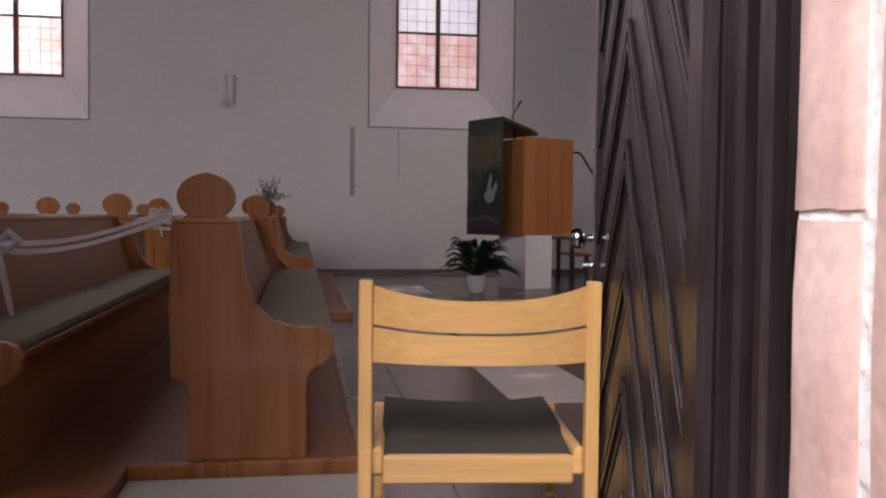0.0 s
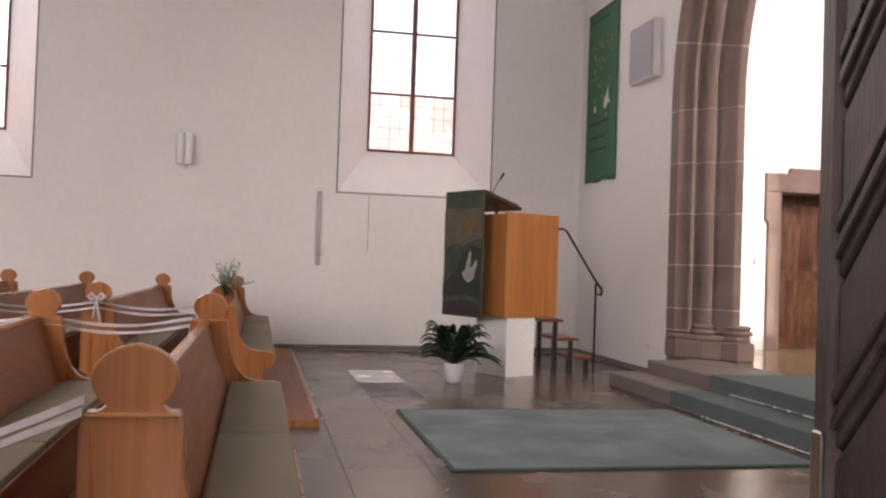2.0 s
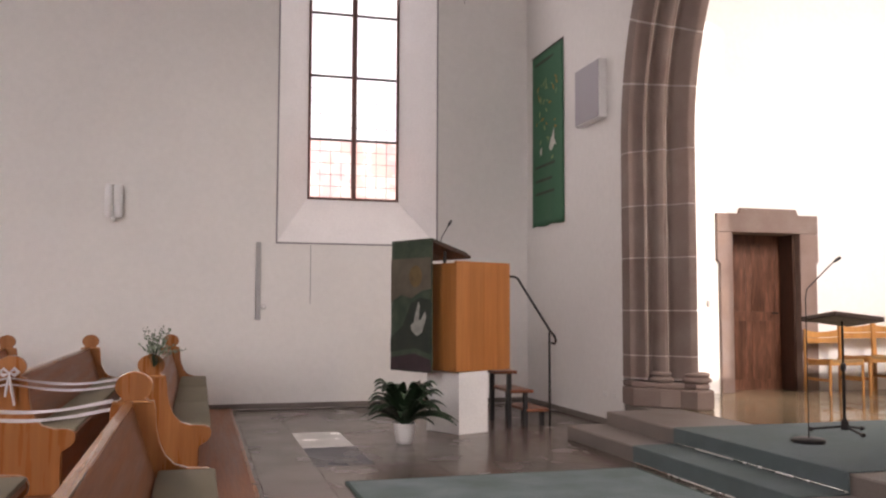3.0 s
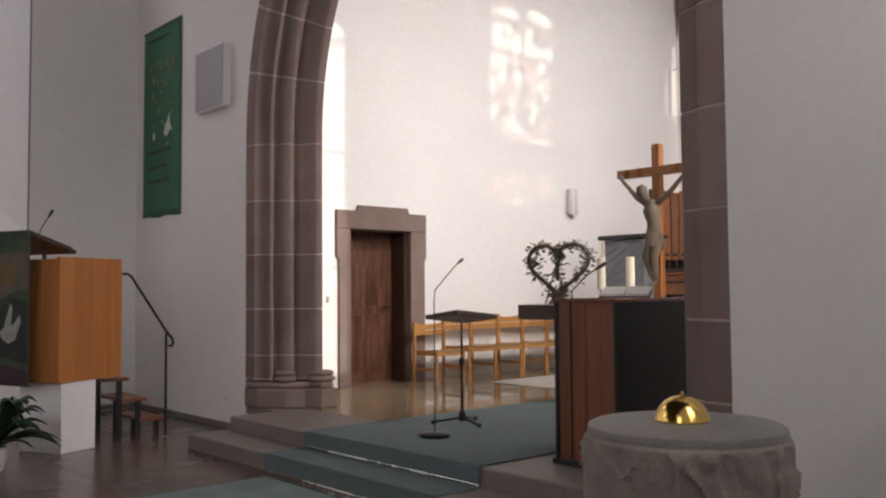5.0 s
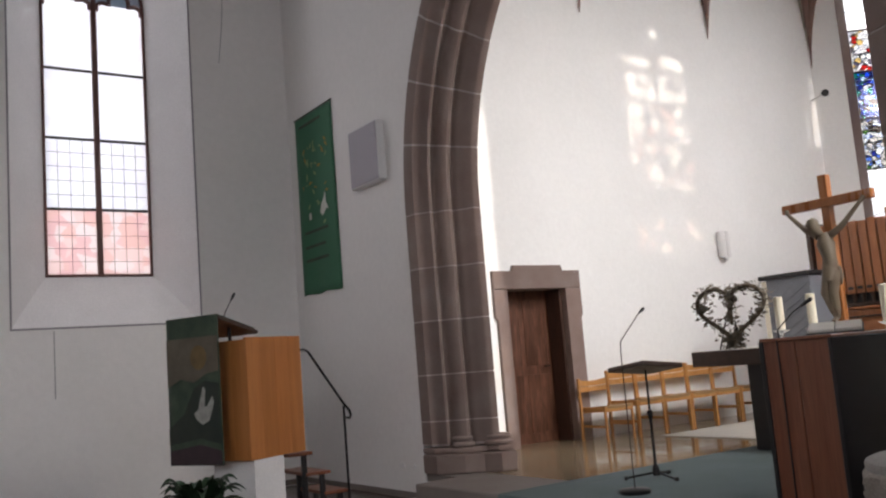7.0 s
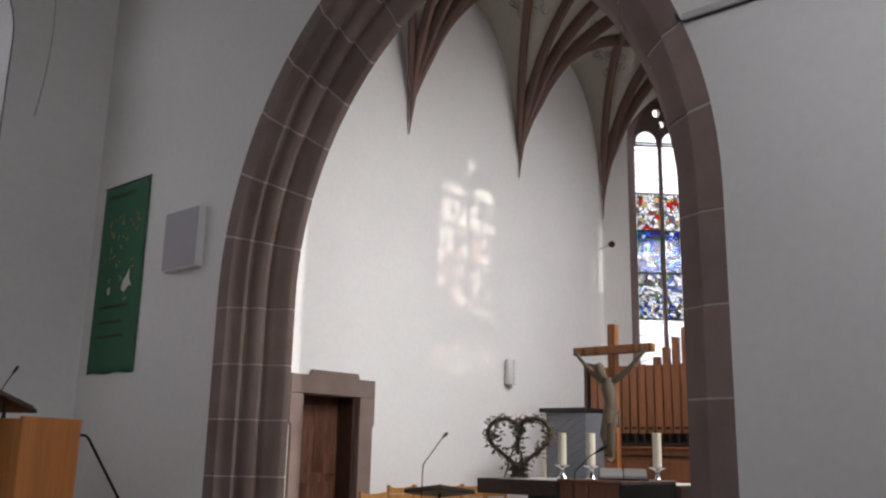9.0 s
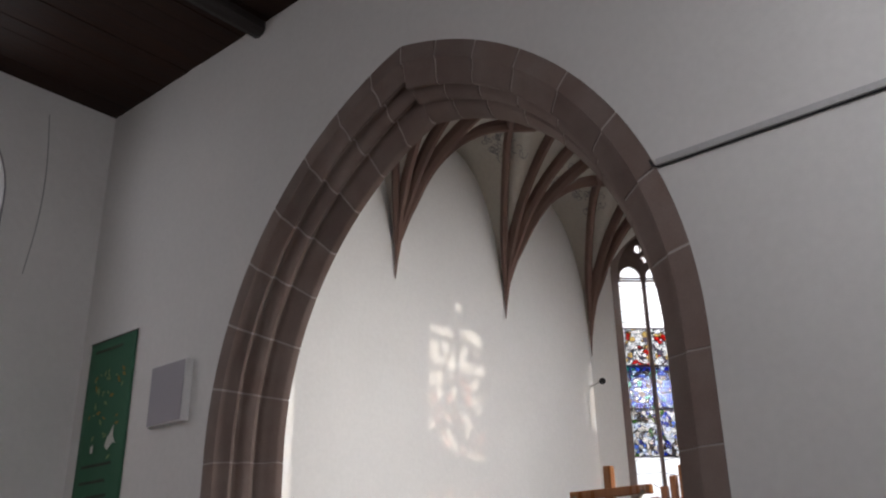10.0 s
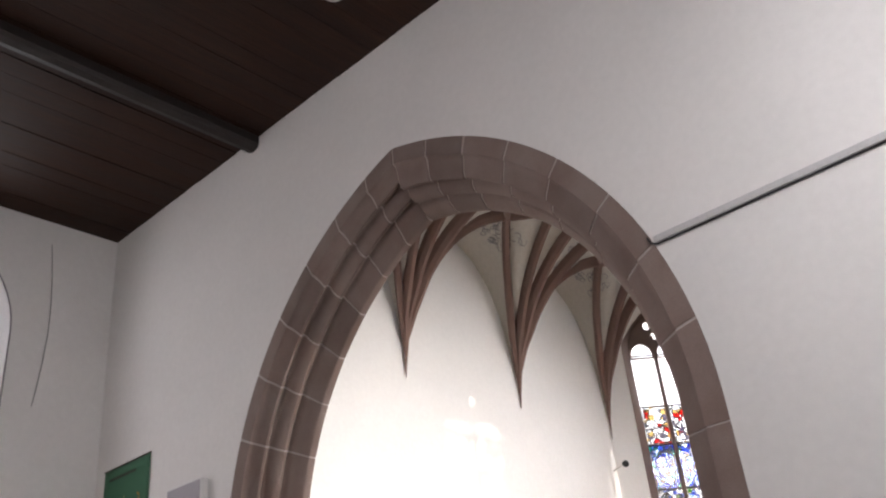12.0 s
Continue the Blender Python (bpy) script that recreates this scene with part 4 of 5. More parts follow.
def bow_thing(at):
    bow_ = thing("ribbon_bow", pose(*at), "white satin ribbon bow with hanging tails", "ribbon", "ribbon bows")
    for s in (-1, 1):
        part("loop", tube(B(), [(0, 0, 0), (s * 0.035, -0.01, 0.03), (s * 0.06, -0.012, 0.005), (s * 0.035, -0.01, -0.015), (0, 0, 0)], [0.006, 0.014, 0.016, 0.014, 0.006], 8), tape, bow_)
    for s, l in ((-0.01, 0.16), (0.02, 0.22)):
        part("tail", tube(B(), [(0, -0.005, 0), (s, -0.012, -l * 0.5), (s * 2, -0.006, -l)], [0.005, 0.011, 0.009], 6), tape, bow_)


bow_thing((-5.54, -10.66, 0.79))
bow_thing((PEW_X - PEW_GAP, -5.46, 0.90))
bow_thing((PEW_X - PEW_GAP * 2, -7.2, 0.88))


def bouquet(at, seed):
    r = random.Random(seed)
    b = thing("bouquet", pose(*at), "small bouquet of pale greenery tied to a pew end", "flowers", "pew bouquets")
    stems, leaves = B(), B()
    for k in range(26):
        a, tilt, l = r.random() * 6.28, 0.2 + 1.1 * r.random(), 0.12 + 0.15 * r.random()
        tip = Vector((math.cos(a) * math.sin(tilt) * l, math.sin(a) * math.sin(tilt) * l, math.cos(tilt) * l))
        tube(stems, [(0, 0, -0.05), tip * 0.5 + Vector((0, 0, 0.01)), tip], [0.003, 0.002, 0.001], 4)
        for j in range(7):
            c = tip * (0.45 + 0.6 * j / 7)
            q = Vector((r.uniform(-1, 1), r.uniform(-1, 1), r.uniform(-0.4, 1))).normalized() * (0.014 + 0.016 * r.random())
            s_ = q.orthogonal().normalized() * 0.009
            vs = [leaves.verts.new(c + v) for v in (-q * 0.2, q * 0.5 + s_, q * 1.2, q * 0.5 - s_)]
            leaves.faces.new(vs)
    part("stems", stems, leaf, b)
    part("leaves", leaves, leaf_pale, b)


for k, s in ((0, 1), (3, 2), (5, 3)):
    bouquet((PEW_X - PEW_GAP * k + 0.02, -5.46, 0.98), s)


# ---- chairs ----
def make_chair(label, fabric, beech, beech_z, pad):
    """A stacking chair; its back stands at y = 0 and it faces +y."""
    ch = thing("chair", pose(0, 0, 0), label, "chair", "wooden chairs")
    for s in (-1, 1):
        bm = B()
        o = [(-0.01, 0.0), (0.024, 0.0), (0.03, 0.42), (0.018, 0.75), (-0.012, 0.75), (-0.004, 0.42)]
        prism(bm, o, lambda u, v, w: (s * 0.235 - 0.0145 + w, u, v), 0.029, 0.004)
        part("back_post", bm, beech_z, ch)
        bm = B()
        box(bm, s * 0.215 - 0.013, s * 0.215 + 0.013, 0.40, 0.43, 0, 0.41, 0.004)
        part("front_leg", bm, beech_z, ch)
        bm = B()
        box(bm, s * 0.208 - 0.012, s * 0.208 + 0.012, 0.0, 0.44, 0.345, 0.405, 0.006)
        part("side_rail", bm, beech, ch)
        bm = B()
        box(bm, s * 0.215 - 0.01, s * 0.215 + 0.01, 0.02, 0.39, 0.16, 0.19, 0.004)
        part("stretcher", bm, beech, ch)
    for z0, z1 in ((0.66, 0.74), (0.582, 0.653)):
        bm = B()
        rows = []
        for k in range(17):
            u = -0.221 + 0.442 * k / 16
            f = 1 - abs(u / 0.221) ** 2.4
            y = 0.012 - 0.05 * f
            s0, s1 = (0.013 * f, 0.029 * f) if z0 > 0.6 else (0.0, 0.012 * f)
            rows.append([(u, y, z0 - s0), (u, y - 0.012, z0 - s0), (u, y - 0.012, z1 - s1), (u, y, z1 - s1)])
        vr = strip(bm, rows, closed=True)
        bm.faces.new(vr[0][::-1])
        bm.faces.new(vr[-1])
        part("back_slat", bm, beech, ch, "", True)
    bm = B()
    box(bm, -0.20, 0.20, 0.005, 0.03, 0.325, 0.385, 0.005)
    part("seat_rail", bm, beech, ch)
    bm = B()
    box(bm, -0.20, 0.20, 0.42, 0.44, 0.345, 0.40, 0.005)
    part("seat_rail", bm, beech, ch)
    bm = B()
    rows = []
    for k in range(9):
        v = 0.015 + 0.43 * k / 8
        rows.append([(-0.203 + 0.406 * j / 8, v, 0.386 + 0.035 * k / 8 - 0.014 * (1 - (j / 4 - 1) ** 2) + 0.006 * math.sin(math.pi * k / 8)) for j in range(9)])
    top = strip(bm, rows)
    r = bmesh.ops.extrude_face_region(bm, geom=list(bm.faces))
    bmesh.ops.translate(bm, vec=(0, 0, -0.03), verts=[v for v in r["geom"] if isinstance(v, bmesh.types.BMVert)])
    part("seat_pad", bm, fabric, ch, pad, True)
    return ch


chair = make_chair("light beech stacking chair with dark olive padded seat", seat_green, beech, beech_z, "dark olive upholstery")
chair.matrix_world = pose(-4.28, -11.71, 0, 0, 0, -6.5)
row_chair = make_chair("orange-brown wooden chair with tan seat in a row", tan_seat, chair_wood, chair_wood, "tan seat")
row_chair["group"] = "chancel chairs"
row_chair.matrix_world = pose(3.12, -2.42, FLOOR_C, 0, 0, 178.5) @ Matrix.Scale(1.09, 4)
for k in range(1, 6):
    copy_thing(row_chair, pose(3.12 + 0.53 * k, -2.42, FLOOR_C, 0, 0, 180 + (2.0 if k % 2 else -1.5)) @ Matrix.Scale(1.09, 4))

# ---- entrance ----
door_frame = thing("door_frame", pose(0, 0, 0), "black-brown profiled timber frame of the entrance", "door frame", kind="structure")
bm = B()
for x0, y0, y1 in ((-4.185, -12.60, -12.56), (-4.17, -12.645, -12.605), (-4.195, -12.675, -12.65), (-4.18, -12.72, -12.68)):
    box(bm, x0, -4.09, y0, y1, -0.02, 2.36, 0.006)
part("frame_post", bm, door_paint, door_frame)
bm = B()
box(bm, -5.25, -5.17, -12.72, -12.56, -0.02, 2.36, 0.008)
part("frame_post", bm, door_paint, door_frame)
bm = B()
box(bm, -5.17, -4.19, -12.72, -12.56, 2.28, 2.36, 0.008)
part("frame_head", bm, door_paint, door_frame)

jamb = thing("door_jamb", pose(0, 0, 0), "rough pink sandstone door jamb with white mortar joints", "door jamb", kind="structure")
bm = B()
box(bm, -4.189, -4.08, -13.12, -12.724, -0.02, 2.4)
part("mortar_bed", bm, mortar_white, jamb, "white mortar")
rnd = random.Random(3)
for y0, y1, cuts in ((-12.822, -12.724, (-0.02, 0.40, 0.885, 1.42, 1.9, 2.4)), (-13.15, -12.842, (-0.02, 0.62, 1.18, 1.75, 2.4))):
    for a, b in zip(cuts, cuts[1:]):
        bm = B()
        n = 7
        rows = []
        for i in range(n + 1):
            row = []
            for j in range(n + 1):
                e = min(i, j, n - i, n - j)
                row.append((-4.200 + (0.008 if e == 0 else 0) + rnd.uniform(-0.0008, 0.0008), y0 + (y1 - y0) * i / n + rnd.uniform(-0.003, 0.003), a + 0.005 + (b - a - 0.010) * j / n + rnd.uniform(-0.0015, 0.0015)))
            rows.append(row)
        strip(bm, rows)
        r = bmesh.ops.extrude_face_region(bm, geom=list(bm.faces))
        for v in r["geom"]:
            if isinstance(v, bmesh.types.BMVert):
                v.co.x = -4.12
        part("stone_block", bm, sandstone_pink, jamb, "", True)


def clipped(poly, lo, hi):
    """A polygon (u, v) cut to lo <= v <= hi."""
    for bound, sign in ((lo, 1), (hi, -1)):
        out = []
        for k, (u, v) in enumerate(poly):
            u2, v2 = poly[(k + 1) % len(poly)]
            a, b = sign * (v - bound), sign * (v2 - bound)
            if a >= 0:
                out.append((u, v))
            if a * b < 0:
                f = a / (a - b)
                out.append((u + (u2 - u) * f, v + (v2 - v) * f))
        poly = out
        if len(poly) < 3:
            return []
    return poly


# the open leaf: u along it from the hinge, its boarded face towards -x
leaf_d = Vector((-3.965 + 4.175, -11.58 + 12.56, 0))
LEAF_W = leaf_d.length
door = thing("door_1", pose(-4.17, -12.555, 0.01, 0, 0, math.degrees(math.atan2(leaf_d.y, leaf_d.x))), "open entrance door of nearly black chevron boarding", "door", kind="structure")
bm = B()
box(bm, 0.0, LEAF_W, -0.025, 0.012, 0.0, 2.26, 0.003)
part("leaf_core", bm, door_paint, door)
for u0, u1 in ((0.0, 0.075), (LEAF_W - 0.045, LEAF_W)):
    bm = B()
    box(bm, u0, u1, 0.012, 0.034, 0.0, 2.26, 0.005)
    part("stile", bm, door_paint, door)
mid_u, step_v = 0.565, 0.21
for slope, (ua, ub) in ((1.2, (0.08, mid_u)), (0.92, (mid_u, LEAF_W - 0.05))):
    for k in range(-3, 17):
        v = -0.3 + step_v * k
        o = []
        for u, dv in ((ua, 0.008), (ub, 0.008), (ub, step_v - 0.008), (ua, step_v - 0.008)):
            o.append((u, v + dv - slope * abs(u - mid_u) + 0.6))
        o = clipped(o, 0.0, 2.26)
        if o:
            part("board", prism(B(), o, lambda u, v, w: (u, 0.012 + w, v), 0.014, 0.003), door_paint, door)
        for off in (0.03, 0.062):
            o = []
            for u, dv in ((ua, off), (ub, off), (ub, off + 0.018), (ua, off + 0.018)):
                o.append((u, v + dv - slope * abs(u - mid_u) + 0.6))
            o = clipped(o, 0.0, 2.26)
            if o:
                part("bead", prism(B(), o, lambda u, v, w: (u, 0.026 + w, v), 0.007, 0.002), door_paint, door)
bm = B()
box(bm, LEAF_W - 0.04, LEAF_W - 0.005, 0.034, 0.039, 0.72, 1.02, 0.004)
plate = part("lock_plate", bm, chrome, door, "chrome plate")
part("knob", lathe(B(), [(0.009, 0.0), (0.009, 0.014), (0.017, 0.019), (0.024, 0.030), (0.024, 0.040), (0.017, 0.050), (0.004, 0.053)], 20), chrome, plate, "round chrome knob", True).matrix_basis = pose(LEAF_W - 0.022, 0.038, 0.825, -90)
part("key_cylinder", lathe(B(), [(0.009, 0.0), (0.009, 0.022)], 14), chrome, plate).matrix_basis = pose(LEAF_W - 0.022, 0.038, 0.765, -90)

# ---- pulpit ----
A_, B_, C_, D_ = Vector((-1.24, -2.69, 0)), Vector((-1.975, -3.045, 0)), Vector((-2.33, -2.30, 0)), Vector((-1.595, -1.945, 0))
pulpit = thing("pulpit", pose(0, 0, 0), "orange-brown panelled wooden pulpit on a white pedestal", "pulpit")


def wall_panel(p, q, z0, z1, thick):
    d = (q - p).normalized()
    n = Vector((-d.y, d.x, 0))
    return lambda u, v, w: p + d * u + n * (w - thick) + Vector((0, 0, v))


for p, q in ((B_, A_), (C_, B_), (D_, C_)):
    length = (q - p).length
    k = 4
    for j in range(k):
        u0, u1 = length * j / k + 0.001, length * (j + 1) / k - 0.001
        z1 = 1.862 if (p, q) == (B_, A_) else 1.842
        part("panel_board", prism(B(), [(u0, 0.672), (u1, 0.672), (u1, z1), (u0, z1)], wall_panel(p, q, 0, 0, 0.0), 0.035, 0.002), pulpit_wood, pulpit)
bm = B()
prism(bm, [(v.x, v.y) for v in (A_, B_, C_, D_)][::-1], lambda u, v, w: (-1.785 + (u + 1.785) * 0.93, -2.495 + (v + 2.495) * 0.93, 0.675 + w), 0.04)
part("pulpit_floor", bm, pulpit_wood, pulpit)
bm = B()
q = [(-1.93, -3.0), (-1.55, -2.83), (-1.78, -2.35), (-2.16, -2.52)]
prism(bm, q, lambda u, v, w: (u, v, w), 0.672, 0.006)
part("pedestal", bm, white_paint, pulpit, "white painted pedestal")

bc = (B_ - C_).normalized()
out = Vector((bc.y, -bc.x, 0))
mid = C_ + bc * 0.30 + out * 0.02
desk_m = Matrix.Translation(mid + out * 0.06 + Vector((0, 0, 2.03))) @ Matrix(((bc.x, -out.x, 0, 0), (bc.y, -out.y, 0, 0), (0, 0, 1, 0), (0, 0, 0, 1))) @ pose(0, 0, 0, -16)
bm = B()
box(bm, -0.34, 0.36, -0.11, 0.46, 0.0, 0.035, 0.006, desk_m)
part("reading_desk", bm, dark_oak, pulpit, "dark wooden reading desk")
bm = B()
tube(bm, [mid - out * 0.12 + bc * 0.22 + Vector((0, 0, 1.7)), mid - out * 0.12 + bc * 0.22 + Vector((0, 0, 2.0))], 0.02, 8)
part("desk_post", bm, iron, pulpit)

cloth = thing("pulpit_cloth", pose(0, 0, 0), "dark green embroidered hanging with a pale bird shape", "cloth")
face = mid + out * 0.185
rows = []
for k in range(15):
    z = 2.105 - (2.105 - 0.66) * k / 14
    rows.append([face + bc * (-0.345 + 0.71 * j / 12) + out * (0.006 * math.sin(j * 1.3 + k * 0.12) * k / 14) + Vector((0, 0, z)) for j in range(13)])
rows.insert(0, [p - out * 0.52 + Vector((0, 0, -0.142)) for p in rows[0]])
bm = B()
strip(bm, rows)
hang = part("hanging", bm, cloth_green, cloth, "", True)
sol = hang.modifiers.new("thickness", "SOLIDIFY")
sol.thickness = 0.006


def on_cloth(pts, material, name, lift=0.009):
    bm = B()
    vs = [face + bc * u + out * lift + Vector((0, 0, v)) for u, v in pts]
    lo, hi = [bm.verts.new(p) for p in vs], [bm.verts.new(p + out * 0.003) for p in vs]
    bm.faces.new(hi)
    for k in range(len(vs)):
        bm.faces.new((lo[k], lo[(k + 1) % len(vs)], hi[(k + 1) % len(vs)], hi[k]))
    part(name, bm, material, cloth)


on_cloth([(-0.34, 1.42), (-0.16, 1.50), (0.02, 1.46), (0.20, 1.54), (0.36, 1.56), (0.36, 1.90), (-0.34, 1.90)], cloth_brown, "sky_patch")
on_cloth([(0.10 + 0.11 * math.cos(a), 1.70 + 0.12 * math.sin(a)) for a in [2 * math.pi * k / 20 for k in range(20)]], cloth_disc, "sun_disc", 0.013)
on_cloth([(-0.34, 1.02), (-0.12, 1.16), (0.02, 1.40), (0.18, 1.47), (0.36, 1.44), (0.36, 0.86), (0.1, 0.92), (-0.34, 0.86)], cloth_deep, "hill_patch", 0.012)
on_cloth([(0.05, 1.10), (0.13, 1.05), (0.22, 1.09), (0.29, 1.26), (0.27, 1.32), (0.20, 1.23), (0.16, 1.22), (0.18, 1.38), (0.155, 1.42), (0.10, 1.28), (0.08, 1.20), (0.02, 1.16)], cloth_dove, "bird_shape", 0.017)
on_cloth([(-0.34, 0.67), (0.36, 0.67), (0.36, 0.80), (0.08, 0.86), (-0.34, 0.80)], cloth_plum, "ground_patch")

book = thing("open_book", desk_m @ pose(0.0, 0.12, 0.036), "open white-paged book on the pulpit desk", "book", "open books")
for s in (-1, 1):
    bm = B()
    box(bm, 0.004 if s > 0 else -0.15, 0.15 if s > 0 else -0.004, -0.1, 0.1, 0.004, 0.026, 0.005)
    part("page_block", bm, paper, book)
bm = B()
box(bm, -0.16, 0.16, -0.11, 0.11, -0.002, 0.004)
part("cover", bm, black_wood, book)


def gooseneck(name, m, pts, label, base=0.0):
    mic = thing(name, m, label, "microphone")
    part("gooseneck", tube(B(), pts, 0.005, 6), iron, mic)
    d = (Vector(pts[-1]) - Vector(pts[-2])).normalized()
    e = Vector(pts[-1])
    part("capsule", tube(B(), [e - d * 0.02, e + d * 0.02, e + d * 0.06, e + d * 0.07], [0.008, 0.014, 0.014, 0.008], 10), black_wood, mic)
    if base:
        part("base", lathe(B(), [(base, 0.0), (base, 0.025), (base * 0.9, 0.035), (0.02, 0.04)], 24), iron, mic, smooth=True)
    return mic


gooseneck("microphone", desk_m @ pose(0.22, 0.08, 0.03), [(0, 0, 0), (0.005, 0.02, 0.12), (0.02, 0.06, 0.26)], "thin black gooseneck microphone on the pulpit desk")

stairs = thing("pulpit_stairs", pose(0, 0, 0), "small dark-framed wooden stairs up to the pulpit", "stairs")
for k, z in enumerate((0.20, 0.42, 0.64)):
    bm = B()
    cx = -0.83 - 0.20 * k
    box(bm, cx - 0.15, cx + 0.13, -2.55, -1.85, z - 0.035, z, 0.006)
    part("tread", bm, walnut, stairs, "dark reddish wooden tread")
    for yy in (-2.50, -1.90):
        bm = B()
        box(bm, cx + 0.02, cx + 0.07, yy - 0.025, yy + 0.025, 0.0, z - 0.035, 0.004)
        part("support", bm, black_wood, stairs)
bm = B()
tube(bm, [(-1.23, -2.60, 1.715), (-1.15, -2.60, 1.715), (-1.11, -2.60, 1.69), (-0.72, -2.60, 1.10), (-0.66, -2.60, 1.03), (-0.645, -2.60, 0.98), (-0.66, -2.60, 0.945), (-0.70, -2.60, 0.955)], 0.014, 8)
part("handrail", bm, iron, stairs, "black iron handrail")
part("rail_post", tube(B(), [(-0.725, -2.60, 0.0), (-0.725, -2.60, 1.08)], 0.014, 8), iron, stairs, "black iron post")

# plant
plant = thing("potted_plant", pose(-2.62, -3.42, 0), "dark green arching strap-leaved plant in a white pot", "plant")
part("pot", lathe(B(), [(0.06, 0.0), (0.08, 0.02), (0.105, 0.11), (0.11, 0.20), (0.10, 0.205), (0.095, 0.19)], 24), white_paint, plant, "white glazed pot", True)
r = random.Random(8)
for k in range(64):
    a, L, up = r.uniform(0, 6.28), r.uniform(0.40, 0.66), r.uniform(0.35, 1.35)
    rows = []
    for j in range(9):
        f = j / 8
        dist = L * f * (0.50 + 0.35 * (1.35 - up)) + 0.03
        z = 0.20 + L * (up * 1.5 * f - (0.35 + up * 0.72) * f * f)
        w = r.uniform(0.98, 1.02) * 0.052 * math.sin(math.pi * min(0.97, 0.14 + f * 0.83)) ** 0.8
        c = Vector((math.cos(a) * dist, math.sin(a) * dist, max(0.02, z)))
        sd = Vector((-math.sin(a), math.cos(a), 0.25 * math.sin(3 * k))) * w
        rows.append([c - sd, c + Vector((0, 0, -w * 0.45)), c + sd])
    bm = B()
    strip(bm, rows)
    part("leaf_blade", bm, leaf, plant)

# ---- on the nave walls ----
def wall_lamp(m):
    """Two white tubes side by side on a plate, with a small bulb below."""
    wl = thing("wall_lamp", m, "white twin-tube wall lamp with small round bulb", "wall lamp", "wall lamps")
    bm = B()
    box(bm, -0.09, 0.09, -0.03, 0.0, 0.02, 0.40, 0.006)
    part("back_plate", bm, white_paint, wl)
    for s in (-1, 1):
        part("tube_shade", lathe(B(), [(0.045, 0.0), (0.058, 0.02), (0.058, 0.40), (0.05, 0.42)], 16, (s * 0.056, -0.07, 0.0)), white_paint, wl, smooth=True)
    part("bulb", lathe(B(), [(0.01, -0.06), (0.032, -0.04), (0.036, -0.015), (0.02, 0.01)], 14, (0, -0.08, 0)), glow_glass, wl, smooth=True)
    return wl


wl = wall_lamp(pose(-5.72, 0, 2.51))
copy_thing(wl, pose(-11.95, 0, 2.51))
copy_thing(wl, pose(6.41, C_N, 2.76))

conduit = thing("wall_conduit", pose(-3.872, 0, 1.19), "tall narrow grey box with white knob on the wall", "wall fitting", "wall fittings")
bm = B()
box(bm, -0.032, 0.032, -0.05, 0.0, 0.0, 1.04, 0.006)
part("box", bm, grey_metal, conduit)
part("knob", lathe(B(), [(0.03, 0), (0.04, 0.015), (0.04, 0.04), (0.02, 0.055)], 14), white_paint, conduit, "white knob").matrix_basis = pose(0.075, -0.005, 0.17, 90)
copy_thing(conduit, pose(-10.2, 0, 1.19))
single("wall_cable", tube(B(), [(-3.17, -0.012, 1.4), (-3.17, -0.012, 2.2)], 0.006, 6), grey_metal, "thin grey cable hanging below the window", "cable")
bm = B()
box(bm, -23, -0.012, -0.022, 0.0, 0.0, 0.07, 0.004)
single("baseboard", bm, step_stone, "low grey stone skirting along the wall", "baseboard", kind="structure")
bm = B()
box(bm, -0.022, 0.0, -3.0, -0.0, 0.0, 0.07, 0.004)
single("baseboard", bm, step_stone, "low grey stone skirting along the wall", "baseboard", kind="structure")

banner = thing("banner", pose(-0.012, 0, 0), "long green cloth banner with pale leaves and a white bird shape", "banner")
rows = []
for k in range(21):
    z = 4.965 - (4.965 - 2.50) * k / 20
    rows.append([(-0.004 - 0.012 * math.sin(j * 0.9 + 0.5) * k / 20, -0.29 - 1.10 * j / 12, z + (0.0 if k < 20 else 0.01 * math.sin(j))) for j in range(13)])
bm = B()
strip(bm, rows)
ban = part("fabric", bm, banner_green, banner, "", True)
sol = ban.modifiers.new("thickness", "SOLIDIFY")
sol.thickness = 0.006


def on_banner(pts, material, name):
    bm = B()
    prism(bm, pts, lambda u, v, w: (-0.026 - w, u, v), 0.003)
    part(name, bm, material, banner)


r = random.Random(21)
for k in range(34):
    u, v = r.uniform(-1.25, -0.45), 4.62 - abs(r.gauss(0, 0.33)) - 0.1
    s, t_ = r.uniform(0.03, 0.06), r.uniform(0, 3.1)
    on_banner([(u + s * math.cos(t_), v + s * math.sin(t_)), (u - 0.4 * s * math.sin(t_), v + 0.4 * s * math.cos(t_)), (u - s * math.cos(t_), v - s * math.sin(t_)), (u + 0.4 * s * math.sin(t_), v - 0.4 * s * math.cos(t_))],
              cloth_light if k % 3 else cloth_sun, "leaf_patch")
on_banner([(-0.95, 3.55), (-1.02, 3.50), (-1.14, 3.58), (-1.2, 3.56), (-1.13, 3.66), (-1.12, 3.80), (-1.05, 3.7), (-1.0, 3.66)], cloth_white, "bird_shape")
on_banner([(-0.62, 3.5), (-0.68, 3.5), (-0.68, 3.6), (-0.62, 3.58)], cloth_white, "pale_patch")
for v, u1 in ((4.80, -1.1), (3.32, -1.15), (3.12, -1.05), (2.94, -1.12)):
    on_banner([(-0.45, v), (u1, v), (u1, v + 0.035), (-0.45, v + 0.035)], cloth_green, "text_bar")
part("hanging_rod", tube(B(), [(-0.01, -0.27, 4.965), (-0.01, -1.41, 4.965)], 0.01, 8), dark_oak, banner)

